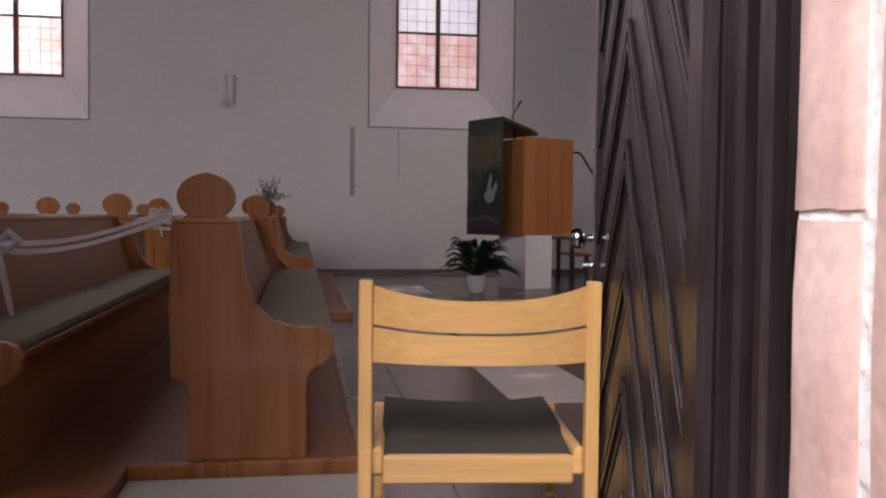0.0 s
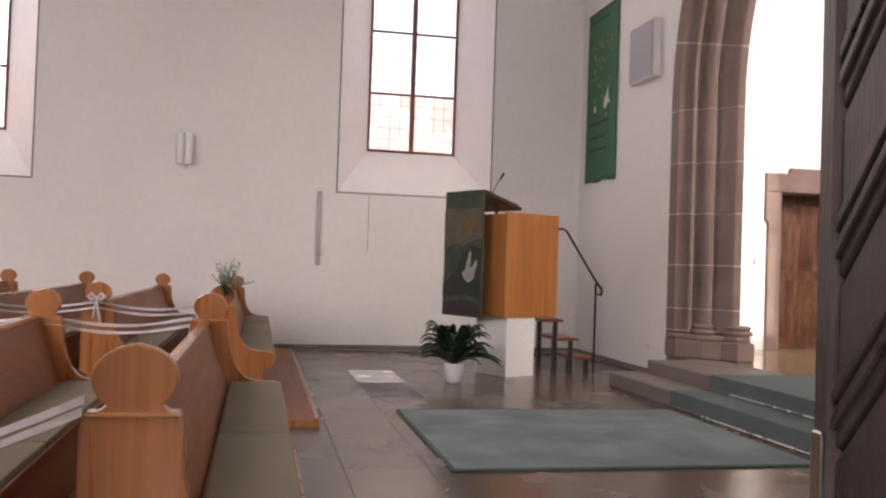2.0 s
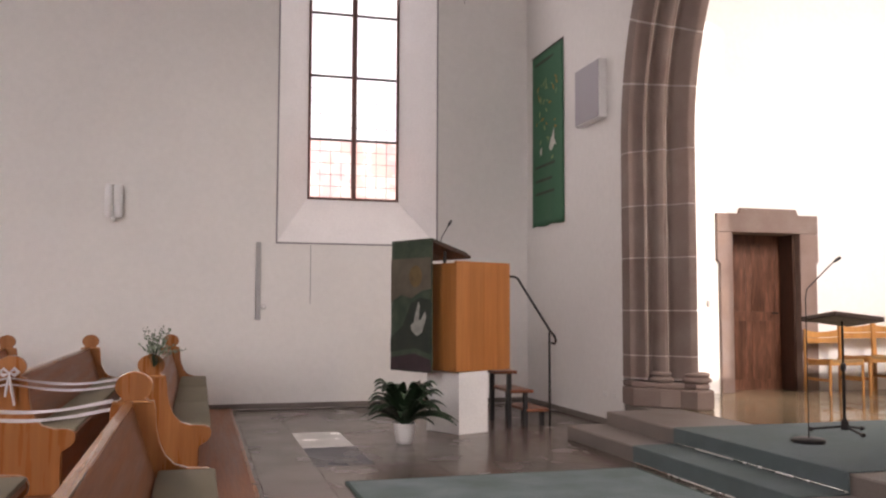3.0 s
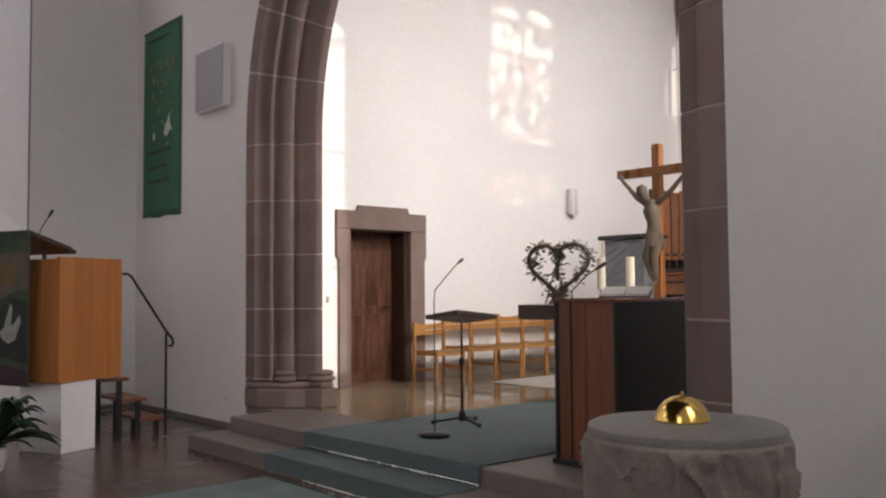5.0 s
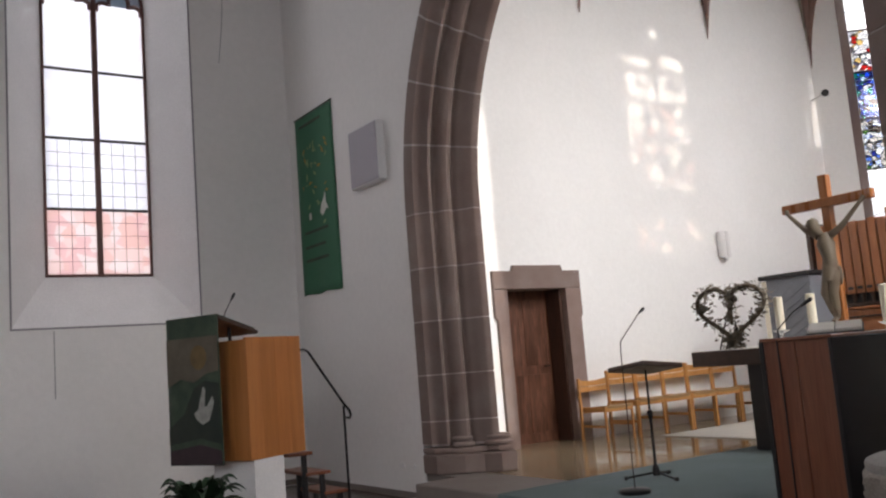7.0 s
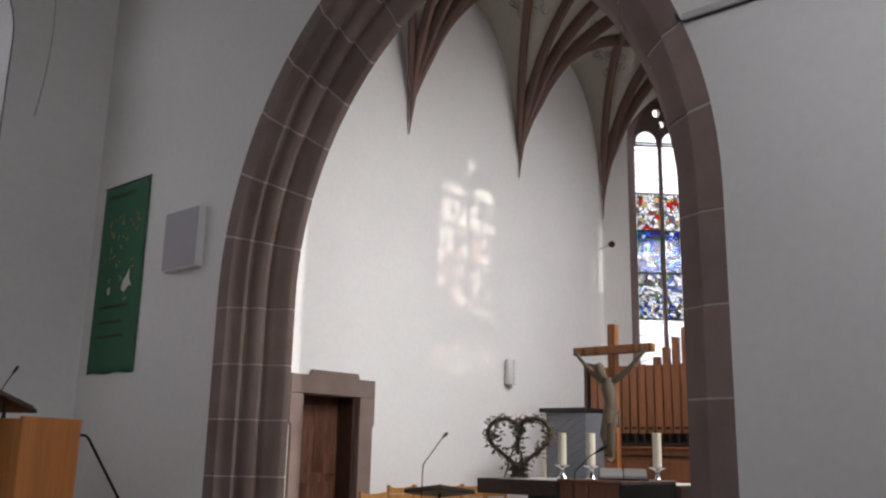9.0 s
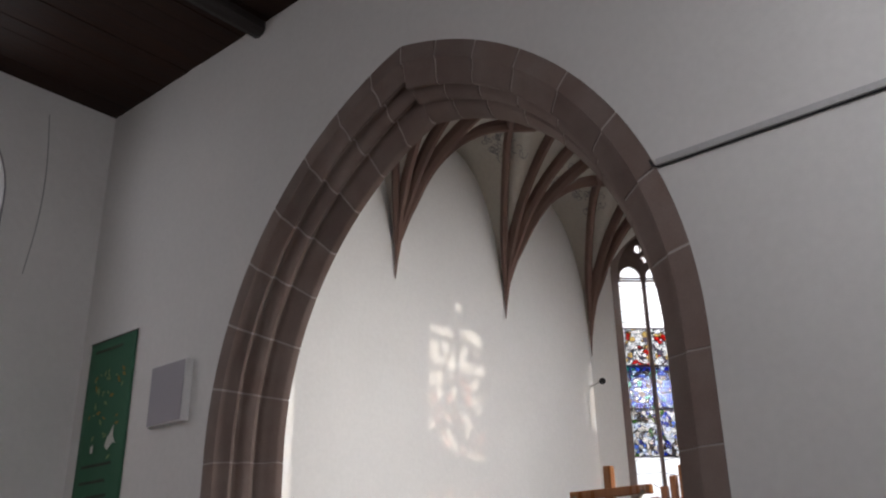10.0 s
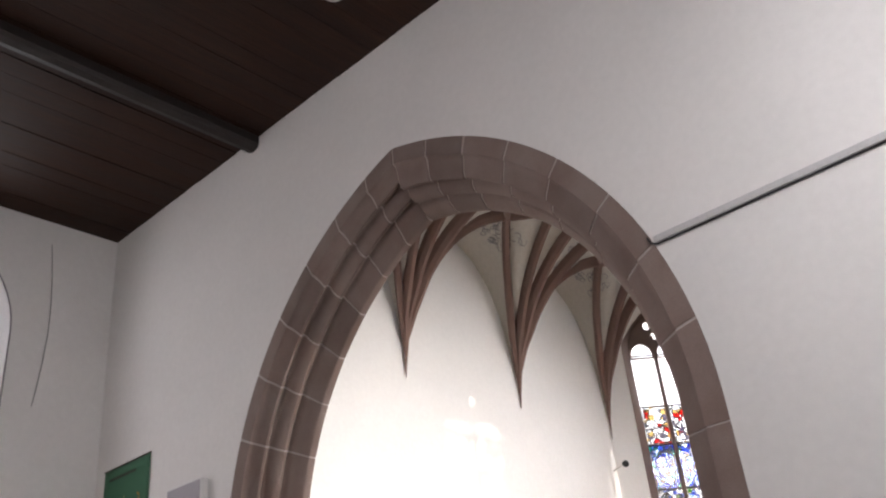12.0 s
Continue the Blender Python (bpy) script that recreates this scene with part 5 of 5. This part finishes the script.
spk = thing("wall_loudspeaker", pose(0, 0, 0), "flat silver-grey loudspeaker panel on the wall", "loudspeaker")
bm = B()
box(bm, -0.10, 0.0, -2.66, -1.96, 3.625, 4.345, 0.008)
part("cabinet", bm, white_paint, spk)
bm = B()
box(bm, -0.108, -0.10, -2.645, -1.975, 3.64, 4.33, 0.004)
part("grille", bm, speaker_grille, spk)

rail = thing("cable_duct", pose(0, 0, 0), "grey cable duct with a black cable along the wall", "cable duct", kind="structure")
bm = B()
box(bm, -0.028, 0.0, -12.5, -8.60, 4.732, 4.79, 0.006)
part("duct", bm, duct_grey, rail)
part("cable", tube(B(), [(-0.016, -12.5, 4.72), (-0.016, -8.62, 4.72), (-0.014, -8.57, 4.75), (-0.012, -8.55, 4.80)], 0.009, 6), black_wood, rail)
for y, w in ((-2.55, 0.10), (-2.80, 0.05)):
    bm = B()
    box(bm, -0.014, 0.0, y - w / 2, y + w / 2, 0.33, 0.38, 0.004)
    single("wall_socket", bm, white_paint, "small white wall socket", "socket", "wall sockets")
single("wall_wire", tube(B(), [(-0.98 + 0.10 * math.sin(k / 12 * 3.1), -0.008, 8.2 - 0.2 * k) for k in range(13)], 0.006, 5), grey_metal, "thin grey wire down the wall", "wire")

# ---- font ----
font = thing("baptismal_font", pose(-1.63, -9.585, 0) @ Matrix.Diagonal((1, 1, 1.03, 1)), "round grey stone font with carved vine relief", "font")
bm = B()
N_, M_ = 240, 56
rows = []
for j in range(M_):
    z = 0.22 + (0.885 - 0.22) * j / (M_ - 1)
    row = []
    for k in range(N_):
        a = 2 * math.pi * k / N_
        p = Vector((math.cos(a) * 1.3, math.sin(a) * 1.3, z * 2.6))
        p2 = p + Vector((noise.noise(p * 1.1), noise.noise(p * 1.3 + Vector((5, 0, 0))), noise.noise(p * 1.2 + Vector((0, 9, 0))))) * 0.5
        plate = max(-1, min(1, noise.noise(p2 * 2.4) * 7))
        vein = max(0, 1 - abs(noise.noise(p2 * 2.0 + Vector((3, 3, 3)))) * 14)
        edge = min(1, (0.885 - z) / 0.03)
        rad = 0.40 + 0.009 + edge * (0.006 * plate + 0.022 * vein) + 0.0012 * noise.noise(p * 12)
        if j == M_ - 1:
            rad -= 0.012
        row.append((rad * math.cos(a), rad * math.sin(a), z))
    rows.append(row)
vr = strip(bm, rows, closed=True)
bm.faces.new(vr[0][::-1])
bm.faces.new(vr[-1])
part("bowl", bm, granite, font, "carved vine relief in grey stone", True)
part("rim", lathe(B(), [(0.395, 0.88), (0.397, 0.905), (0.392, 0.918), (0.375, 0.926), (0.2, 0.932)], 64), granite_smooth, font, "smooth stone top", True)
part("foot", lathe(B(), [(0.36, 0.0), (0.36, 0.10), (0.30, 0.14), (0.27, 0.22), (0.40, 0.24)], 48), granite, font, "", True)
lid = thing("font_cover", pose(-1.63, -9.57, 0.96) @ Matrix.Scale(0.82, 4), "polished brass dome cover with a small cross", "font cover")
part("dome", lathe(B(), [(0.135, 0.0), (0.138, 0.008), (0.13, 0.03), (0.115, 0.065), (0.09, 0.096), (0.055, 0.118), (0.015, 0.127)], 48), brass, lid, "", True)
bm = B()
box(bm, -0.006, 0.006, -0.006, 0.006, 0.12, 0.148, 0.002)
box(bm, -0.005, 0.005, -0.011, 0.011, 0.133, 0.141, 0.002)
part("cross_knob", bm, brass, lid)

# ---- chancel furniture ----
lect = thing("lectern", pose(0, 0, 0), "tall reddish-brown box lectern with black sides", "lectern")
for y0, y1 in ((-7.725, -7.485), (-7.975, -7.73)):
    bm = B()
    box(bm, 0.0, 0.03, y0, y1, FLOOR_C + 0.04, 1.42, 0.004)
    part("front_panel", bm, walnut, lect)
for y in (-7.485, -8.005):
    bm = B()
    box(bm, -0.012, 0.80, y, y + 0.03, FLOOR_C + 0.02, 1.425, 0.004)
    part("side_panel", bm, black_wood, lect, "black side panel")
bm = B()
box(bm, -0.03, 0.82, -8.02, -7.44, FLOOR_C, FLOOR_C + 0.04, 0.006)
part("foot", bm, black_wood, lect)
bm = B()
box(bm, -0.01, 0.81, -8.0, -7.46, 1.42, 1.445, 0.006)
part("top", bm, walnut, lect)
single("lectern_cable", tube(B(), [(-0.006, -7.6, FLOOR_C + 0.05), (-0.006, -7.605, 1.0), (-0.006, -7.6, 1.43)], 0.006, 6), black_wood, "thin black microphone cable on the lectern", "cable")
gooseneck("microphone", pose(0.02, -7.6, 1.43), [(0, 0, 0), (0.0, 0.0, 0.07), (0.06, -0.09, 0.18), (0.10, -0.15, 0.225)], "thin black gooseneck microphone on the lectern")
book2 = thing("open_book", pose(0.40, -7.78, 1.475, 12, 0, -60), "open white-paged book on the lectern", "book", "open books")
for s in (-1, 1):
    bm = B()
    box(bm, 0.004 if s > 0 else -0.17, 0.17 if s > 0 else -0.004, -0.12, 0.12, 0.006, 0.03, 0.006)
    part("page_block", bm, paper, book2)
bm = B()
box(bm, -0.18, 0.18, -0.13, 0.13, 0, 0.006)
part("cover", bm, black_wood, book2)

altar = thing("altar", pose(0, 0, 0), "dark wooden altar table with thick top and black front", "altar")
bm = B()
box(bm, 2.55, 3.45, -7.17, -4.65, 1.185, 1.35, 0.008)
part("top_slab", bm, dark_oak, altar)
bm = B()
box(bm, 2.56, 3.44, -7.1, -4.9, 1.351, 1.356)
part("altar_cloth", bm, paper, altar, "white altar cloth")
for y0, y1 in ((-5.75, -5.25), (-6.6, -6.1)):
    bm = B()
    box(bm, 2.7, 3.3, y0, y1, FLOOR_C, 1.185, 0.01)
    part("support_block", bm, black_wood, altar)


def candle(x, y, z, h=0.30):
    c = thing("candlestick", pose(x, y, z), "thick white altar candle on a low metal stand", "candle", "altar candles")
    part("stand", lathe(B(), [(0.075, 0.0), (0.07, 0.012), (0.03, 0.05), (0.018, 0.10), (0.03, 0.13), (0.085, 0.15), (0.09, 0.16), (0.05, 0.165)], 24), chrome, c, "dull metal stand", True)
    part("wax", lathe(B(), [(0.045, 0.16), (0.045, 0.16 + h), (0.035, 0.165 + h), (0.004, 0.16 + h)], 20), wax, c, "", True)
    part("wick", tube(B(), [(0, 0, 0.16 + h), (0.003, 0, 0.185 + h)], 0.002, 4), black_wood, c)
    return c


cs = candle(2.85, -5.62, 1.356, 0.34)
for x, y in ((2.95, -5.93), (2.8, -6.80)):
    copy_thing(cs, pose(x, y, 1.356))

heart = thing("heart_wreath", pose(2.75, -5.09, 1.355), "heart-shaped wreath of dry grey-brown leaves on a stand", "wreath")
outline = []
for k in range(73):
    t_ = 2 * math.pi * k / 72
    hx = 16 * math.sin(t_) ** 3
    hz = 13 * math.cos(t_) - 5 * math.cos(2 * t_) - 2 * math.cos(3 * t_) - math.cos(4 * t_)
    outline.append(Vector((0, -hx * 0.0275, 0.42 + hz * 0.0205)))
part("hoop", tube(B(), outline, 0.024, 6, caps=False), bark, heart)
part("middle_sprig", tube(B(), [(0, 0, 0.48), (0.0, 0.01, 0.36), (0, 0, 0.26)], [0.035, 0.025, 0.015], 6), bark, heart)
r = random.Random(13)
bm = B()
places = [outline[int(r.random() * 72)] for _ in range(900)] + [Vector((0, r.gauss(0, 0.05), r.uniform(0.02, 0.18))) for _ in range(190)] + [Vector((0, 0.30 + r.uniform(0, 0.12), r.uniform(0.42, 0.52))) for _ in range(60)] + [Vector((0, r.gauss(0, 0.02), r.uniform(0.28, 0.5))) for _ in range(90)]
for p in places:
    c = p + Vector((r.gauss(0, 0.03), r.gauss(0, 0.03), r.gauss(0, 0.03)))
    q = Vector((r.gauss(0, 1), r.gauss(0, 1), r.gauss(0, 1))).normalized()
    s_ = q.orthogonal().normalized()
    l, w = r.uniform(0.04, 0.085), r.uniform(0.011, 0.021)
    bm.faces.new([bm.verts.new(c + v) for v in (q * 0, q * l * 0.5 + s_ * w, q * l, q * l * 0.5 - s_ * w)])
part("leaves", bm, dry_leaf, heart)
for dy in (-0.06, 0.22):
    part("stand_leg", tube(B(), [(0.03, dy, 0.0), (0.02, dy * 0.45, 0.3)], 0.008, 6), iron, heart)

cross = thing("altar_cross", pose(3.55, 0, 0), "tall brown wooden cross behind the altar", "cross")
bm = B()
box(bm, -0.045, 0.045, -5.93, -5.83, FLOOR_C, 3.14, 0.006)
part("upright", bm, pew_wood, cross)
bm = B()
box(bm, -0.055, 0.035, -6.41, -5.36, 2.79, 2.888, 0.006)
part("crossbeam", bm, pew_wood, cross)
bm = B()
box(bm, -0.25, 0.25, -6.2, -5.64, FLOOR_C, FLOOR_C + 0.08, 0.01)
part("base_block", bm, dark_oak, cross)
bm = B()
X = -0.12
for pts, rs in (([(X, -5.88, 2.50), (X - 0.01, -5.885, 2.38), (X + 0.005, -5.90, 2.24), (X, -5.90, 2.13), (X, -5.895, 2.06)], [0.055, 0.098, 0.072, 0.085, 0.08]),
                ([(X, -5.875, 2.08), (X - 0.075, -5.85, 1.86), (X - 0.02, -5.885, 1.68), (X + 0.01, -5.89, 1.60), (X - 0.06, -5.885, 1.565)], [0.07, 0.05, 0.045, 0.026, 0.018]),
                ([(X, -5.93, 2.08), (X - 0.06, -5.935, 1.86), (X - 0.01, -5.91, 1.68), (X + 0.01, -5.905, 1.60), (X - 0.06, -5.90, 1.56)], [0.07, 0.05, 0.045, 0.026, 0.018]),
                ([(X, -5.81, 2.47), (X + 0.005, -5.68, 2.55), (X + 0.01, -5.63, 2.60), (X + 0.03, -5.46, 2.77), (X + 0.05, -5.43, 2.82)], [0.04, 0.032, 0.028, 0.02, 0.024]),
                ([(X, -5.955, 2.47), (X + 0.005, -6.09, 2.55), (X + 0.01, -6.14, 2.60), (X + 0.03, -6.31, 2.77), (X + 0.05, -6.34, 2.82)], [0.04, 0.032, 0.028, 0.02, 0.024]),
                ([(X - 0.03, -5.86, 2.49), (X - 0.06, -5.83, 2.53), (X - 0.075, -5.81, 2.58), (X - 0.07, -5.80, 2.64), (X - 0.05, -5.80, 2.67)], [0.035, 0.055, 0.066, 0.058, 0.02]),
                ([(X - 0.02, -5.79, 2.66), (X - 0.01, -5.76, 2.58), (X, -5.77, 2.48)], [0.045, 0.04, 0.012]),
                ([(X + 0.02, -5.97, 2.13), (X + 0.03, -5.985, 2.04), (X + 0.03, -5.98, 1.94)], [0.03, 0.034, 0.01]),
                ([(X, -5.895, 2.15), (X - 0.015, -5.90, 2.08), (X - 0.03, -5.895, 1.98)], [0.08, 0.086, 0.08])):
    tube(bm, pts, rs, 12)
single("cross_figure", bm, carved, "plain weathered carved wooden figure on the cross", "statue", smooth=True, m=pose(3.55, 0, 0))

# console and organ
cons = thing("organ_console", pose(5.7, -3.85, FLOOR_C), "grey cabinet with slanted slats and black top", "cabinet")
bm = B()
box(bm, 0.0, 0.5, -0.30, 0.42, 0.0, 1.97, 0.01)
part("body", bm, console_grey, cons)
for k in range(-1, 17):
    o = clipped([(-0.29, 0.06 + 0.13 * k), (0.40, -0.35 + 0.13 * k), (0.40, -0.28 + 0.13 * k), (-0.29, 0.13 + 0.13 * k)], 0.2, 1.88)
    if o:
        part("slat", prism(B(), o, lambda u, v, w: (-0.016 + w, u, v), 0.016, 0.003), console_grey, cons)
bm = B()
box(bm, -0.06, 0.54, -0.33, 0.5, 1.97, 2.03, 0.01)
part("top", bm, black_wood, cons, "black top")
bm = B()
box(bm, -0.035, 0.0, 0.40, 0.47, 0.0, 1.95, 0.006)
part("side_post", bm, wax, cons, "cream side post")

organ = thing("pipe_organ", pose(7.1, 0, FLOOR_C), "small organ with reddish wooden case and square wooden pipes", "organ")
bm = B()
box(bm, 0.0, 0.9, -6.9, -3.27, 0.0, 1.46, 0.012)
part("case", bm, organ_wood, organ)
for y0, y1 in ((-4.4, -3.40), (-5.6, -4.5), (-6.8, -5.7)):
    bm = B()
    box(bm, -0.02, 0.0, y0, y1, 0.2, 1.28, 0.01)
    part("case_panel", bm, organ_wood, organ)
for z0, z1, x0 in ((1.46, 1.50, -0.05), (1.34, 1.37, -0.035)):
    bm = B()
    box(bm, x0, 0.9 if z0 > 1.4 else 0.0, -6.95, -3.25, z0, z1, 0.01)
    part("cornice", bm, dark_oak if z0 < 1.4 else organ_wood, organ)
bm = B()
box(bm, 0.0, 0.5, -3.30, -3.24, 1.50, 2.85, 0.008)
part("case_side", bm, dark_oak, organ, "dark side board")
bm = B()
box(bm, 0.24, 0.27, -6.9, -3.31, 1.50, 2.70, 0.004)
part("back_board", bm, black_wood, organ, "dark board behind the pipes")
bm = B()
box(bm, 0.0, 0.22, -6.9, -3.31, 1.52, 1.56, 0.004)
part("pipe_rack", bm, dark_oak, organ)
for k in range(24):
    y = -3.40 - 0.147 * k
    bm = B()
    box(bm, 0.04, 0.19, y - 0.060, y + 0.060, 1.70, 2.765 + 0.012 * math.sin(2.3 * k), 0.006)
    pipe = part("pipe", bm, organ_wood, organ)
    part("pipe_foot", lathe(B(), [(0.014, 1.55), (0.032, 1.64), (0.045, 1.71)], 10, (0.105, y, 0)), dark_oak, pipe)
    bm = B()
    box(bm, 0.03, 0.04, y - 0.04, y + 0.04, 1.76, 1.80, 0.002)
    part("pipe_mouth", bm, black_wood, pipe)
for k in range(14):
    y = -4.36 - 0.168 * k
    bm = B()
    box(bm, 0.40, 0.50, y - 0.052, y + 0.052, 1.50, 2.93 + 0.15 * min(k, 8), 0.004)
    part("rear_pipe", bm, organ_wood, organ)
bench = thing("organ_cabinet", pose(6.62, -3.88, FLOOR_C), "low dark wooden cabinet before the organ", "cabinet")
bm = B()
box(bm, -0.18, 0.20, -0.22, 0.22, 0.0, 1.13, 0.01)
part("body", bm, dark_oak, bench)
bm = B()
box(bm, -0.20, 0.22, -0.24, 0.24, 1.13, 1.16, 0.006)
part("top", bm, black_wood, bench)
card = thing("music_book", pose(6.50, -3.82, FLOOR_C + 1.16, 0, 0, -30), "cream upright music book with dark motif on the cabinet", "book")
bm = B()
box(bm, -0.03, 0.0, -0.11, 0.11, 0.0, 0.42, 0.006)
part("cover", bm, wax, card, "cream cover")
for u0, u1, v0, v1 in ((-0.095, -0.02, 0.34, 0.40), (0.01, 0.09, 0.30, 0.36), (-0.06, 0.05, 0.26, 0.29)):
    bm = B()
    box(bm, -0.034, -0.03, u0, u1, v0, v1, 0.001)
    part("motif", bm, black_wood, card)

# music stand and microphone stand
ms = thing("music_stand", pose(0.72, -5.69, FLOOR_C + 0.012), "black music stand with a tilted broad desk", "music stand")
bm = B()
box(bm, -0.25, 0.25, -0.22, 0.22, -0.02, 0.02, 0.006, pose(0.0, 0.0, 0.975, -7, 6, 0))
part("desk", bm, dark_oak, ms, "dark broad desk")
part("pole", tube(B(), [(0, 0, 0.03), (0, 0, 0.55), (0, 0, 0.56), (0, 0, 0.98)], [0.014, 0.014, 0.01, 0.01], 10), iron, ms)
part("clamp", lathe(B(), [(0.02, 0.53), (0.024, 0.55), (0.024, 0.59), (0.014, 0.6)], 12), iron, ms)
part("hub", lathe(B(), [(0.03, 0.03), (0.035, 0.05), (0.03, 0.10), (0.016, 0.13)], 14), iron, ms)
for a in (20, 140, 260):
    e = Vector((math.cos(radians(a)), math.sin(radians(a)), 0)) * 0.27
    lg = part("foot_bar", tube(B(), [(0, 0, 0.06), e + Vector((0, 0, 0.022))], 0.010, 6), iron, ms)
    part("foot_cap", tube(B(), [e * 0.94 + Vector((0, 0, 0.022)), e * 1.05 + Vector((0, 0, 0.022))], 0.018, 8), black_wood, lg)
gooseneck("microphone_stand", pose(0.07, -6.06, FLOOR_C + 0.012), [(0, 0, 0.02), (0, 0, 1.15), (0.02, 0.01, 1.22), (0.32, 0.07, 1.44), (0.36, 0.08, 1.46)], "thin black floor microphone stand with angled arm", 0.125)
single("floor_cable", tube(B(), [(0.0, -6.02, FLOOR_C + 0.018), (-0.02, -5.95, FLOOR_C + 0.018), (0.03, -5.88, FLOOR_C + 0.018), (0.12, -5.86, FLOOR_C + 0.018)], 0.0035, 5), black_wood, "thin black cable lying on the carpet", "cable")

# chancel door
cdoor = thing("door_2", pose(0, 0, 0), "closed brown wooden door in a shouldered reddish stone frame", "door", kind="structure")
bm = B()
box(bm, 1.90, 3.03, C_N + 0.352, C_N + 0.40, FLOOR_C - 0.018, 2.40, 0.004)
lf = part("door_leaf", bm, door_brown, cdoor)
for z0, z1 in ((0.42, 1.20), (1.32, 2.22)):
    for x0, x1 in ((2.04, 2.41), (2.50, 2.87)):
        bm = B()
        box(bm, x0, x1, C_N + 0.346, C_N + 0.353, z0, z1, 0.005)
        part("panel", bm, door_brown, lf)
part("door_handle", tube(B(), [(2.86, C_N + 0.34, 1.30), (2.86, C_N + 0.29, 1.30), (2.76, C_N + 0.285, 1.30)], 0.01, 8), iron, lf, "black handle")
for o in ([(1.78, FLOOR_C), (1.96, FLOOR_C), (1.96, 2.34), (1.74, 2.34), (1.74, 1.98), (1.78, 1.93)], [(3.22, FLOOR_C), (2.97, FLOOR_C), (2.97, 2.34), (3.25, 2.34), (3.25, 1.98), (3.22, 1.93)]):
    part("door_jamb", prism(B(), o, lambda u, v, w: (u, C_N - 0.05 + w, v), 0.40, 0.006), sandstone, cdoor)
part("lintel", prism(B(), [(1.74, 2.344), (3.25, 2.344), (3.25, 2.585), (2.95, 2.585), (2.92, 2.66), (2.09, 2.66), (2.06, 2.585), (1.74, 2.585)], lambda u, v, w: (u, C_N - 0.05 + w, v), 0.40, 0.006), sandstone, cdoor)
bm = B()
box(bm, 1.87, 3.09, C_N + 0.002, C_N + 0.42, FLOOR_C - 0.12, FLOOR_C - 0.003, 0.004)
part("door_sill", bm, chancel_floor_mat, cdoor)
bm = B()
box(bm, 2.935, 2.969, C_N + 0.06, C_N + 0.338, FLOOR_C, 2.335, 0.003)
part("door_lining", bm, lining_brown, cdoor, "dark brown wooden lining")
bm = B()
box(bm, 1.60, 1.64, C_N - 0.02, C_N, 1.38, 1.46, 0.004)
single("light_switch", bm, grey_metal, "small light switch beside the door", "switch")
cctv = thing("wall_spotlight", pose(9.45, C_N, 5.72), "small dark spotlight on an arm high on the wall", "spotlight")
part("arm", tube(B(), [(0, 0, -0.05), (0, -0.25, 0.02)], 0.014, 6), white_paint, cctv)
part("head", tube(B(), [(0.03, -0.24, 0.03), (-0.06, -0.32, 0.0)], [0.05, 0.065], 12), black_wood, cctv)

# ---- ground outside and stone slabs, last ----
bm = B()
box(bm, -120, 120, -120, 120, -0.9, -0.35)
single("ground", bm, asphalt, "grey paved ground round the church", "ground", kind="structure")
bm = B()
box(bm, -6.6, -3.0, -16.5, -13.1, -0.36, -0.02)
single("threshold", bm, step_stone, "worn stone landing before the entrance", "step", kind="structure")
# unseen block, added only to stop direct sun at the doorway
bm = B()
box(bm, -14, 1.0, -24, -22, -0.4, 9.0)
single("house_opposite", bm, plaster, "unseen plain block added to keep the sun out of the entrance", "house", kind="structure")


def slab_mesh(w, l):
    bm = B()
    box(bm, 0.0015, w - 0.0015, 0.0015, l - 0.0015, -0.02, 0.0, 0.001)
    me = bpy.data.meshes.new("slab")
    bmesh.ops.recalc_face_normals(bm, faces=bm.faces)
    bm.to_mesh(me)
    bm.free()
    return me


LENGTHS = (0.85, 0.95, 1.05, 1.2)
kinds = {"plain": slab_mat, "red": slab_red, "pale": slab_pale, "dark": slab_dark}
meshes = {}
for l in LENGTHS:
    for kind_, material in kinds.items():
        me = slab_mesh(0.51, l)
        me.materials.append(material)
        meshes[l, kind_] = me
rnd = random.Random(11)
rest = B()
for c in range(-38, 8):
    x0 = -3.64 + 0.51 * c
    if x0 > 0 or x0 < -23:
        continue
    y = -0.3 if c == 0 else -rnd.choice((0.0, 0.3, 0.55, 0.8))
    while y > -12.5:
        l = (0.95 if -8.2 < y < -5.0 else 1.05) if c == 0 else rnd.choice(LENGTHS)
        q = rnd.random()
        kind_ = "red" if q < 0.16 else "plain"
        if c == 0:
            kind_ = "pale" if abs(y + 2.4) < 0.2 or abs(y + 8.4) < 0.2 else "dark" if abs(y + 3.45) < 0.2 else kind_
        l2 = min(l, y + 12.56)
        if x0 > -5.3 and l2 == l:
            ob = new("floor_slab", meshes[l, kind_])
            ob.location = (x0, y - l, 0)
            ob.parent = floor
        elif x0 < -4.9 or l2 > 0.1:
            box(rest, x0 + 0.003, min(x0 + 0.507, -0.002), y - l2 + 0.003, y - 0.003, -0.02, 0.0)
        y -= l
more = part("slabs", rest, slab_mat, floor)
more["kind"] = "stuff"

tile = slab_mesh(0.745, 0.745)
tile.materials.append(chancel_floor_mat)
for i in range(15):
    for j in range(10):
        x, y = 0.36 + 0.745 * i, -9.63 + 0.745 * j
        if x > 9 and abs(y + 0.37 - ARCH_Y) > 3.4 - (x - 9.0):
            continue
        ob = new("floor_tile", tile)
        ob.location = (x, y, FLOOR_C)
        ob.parent = chancel_floor
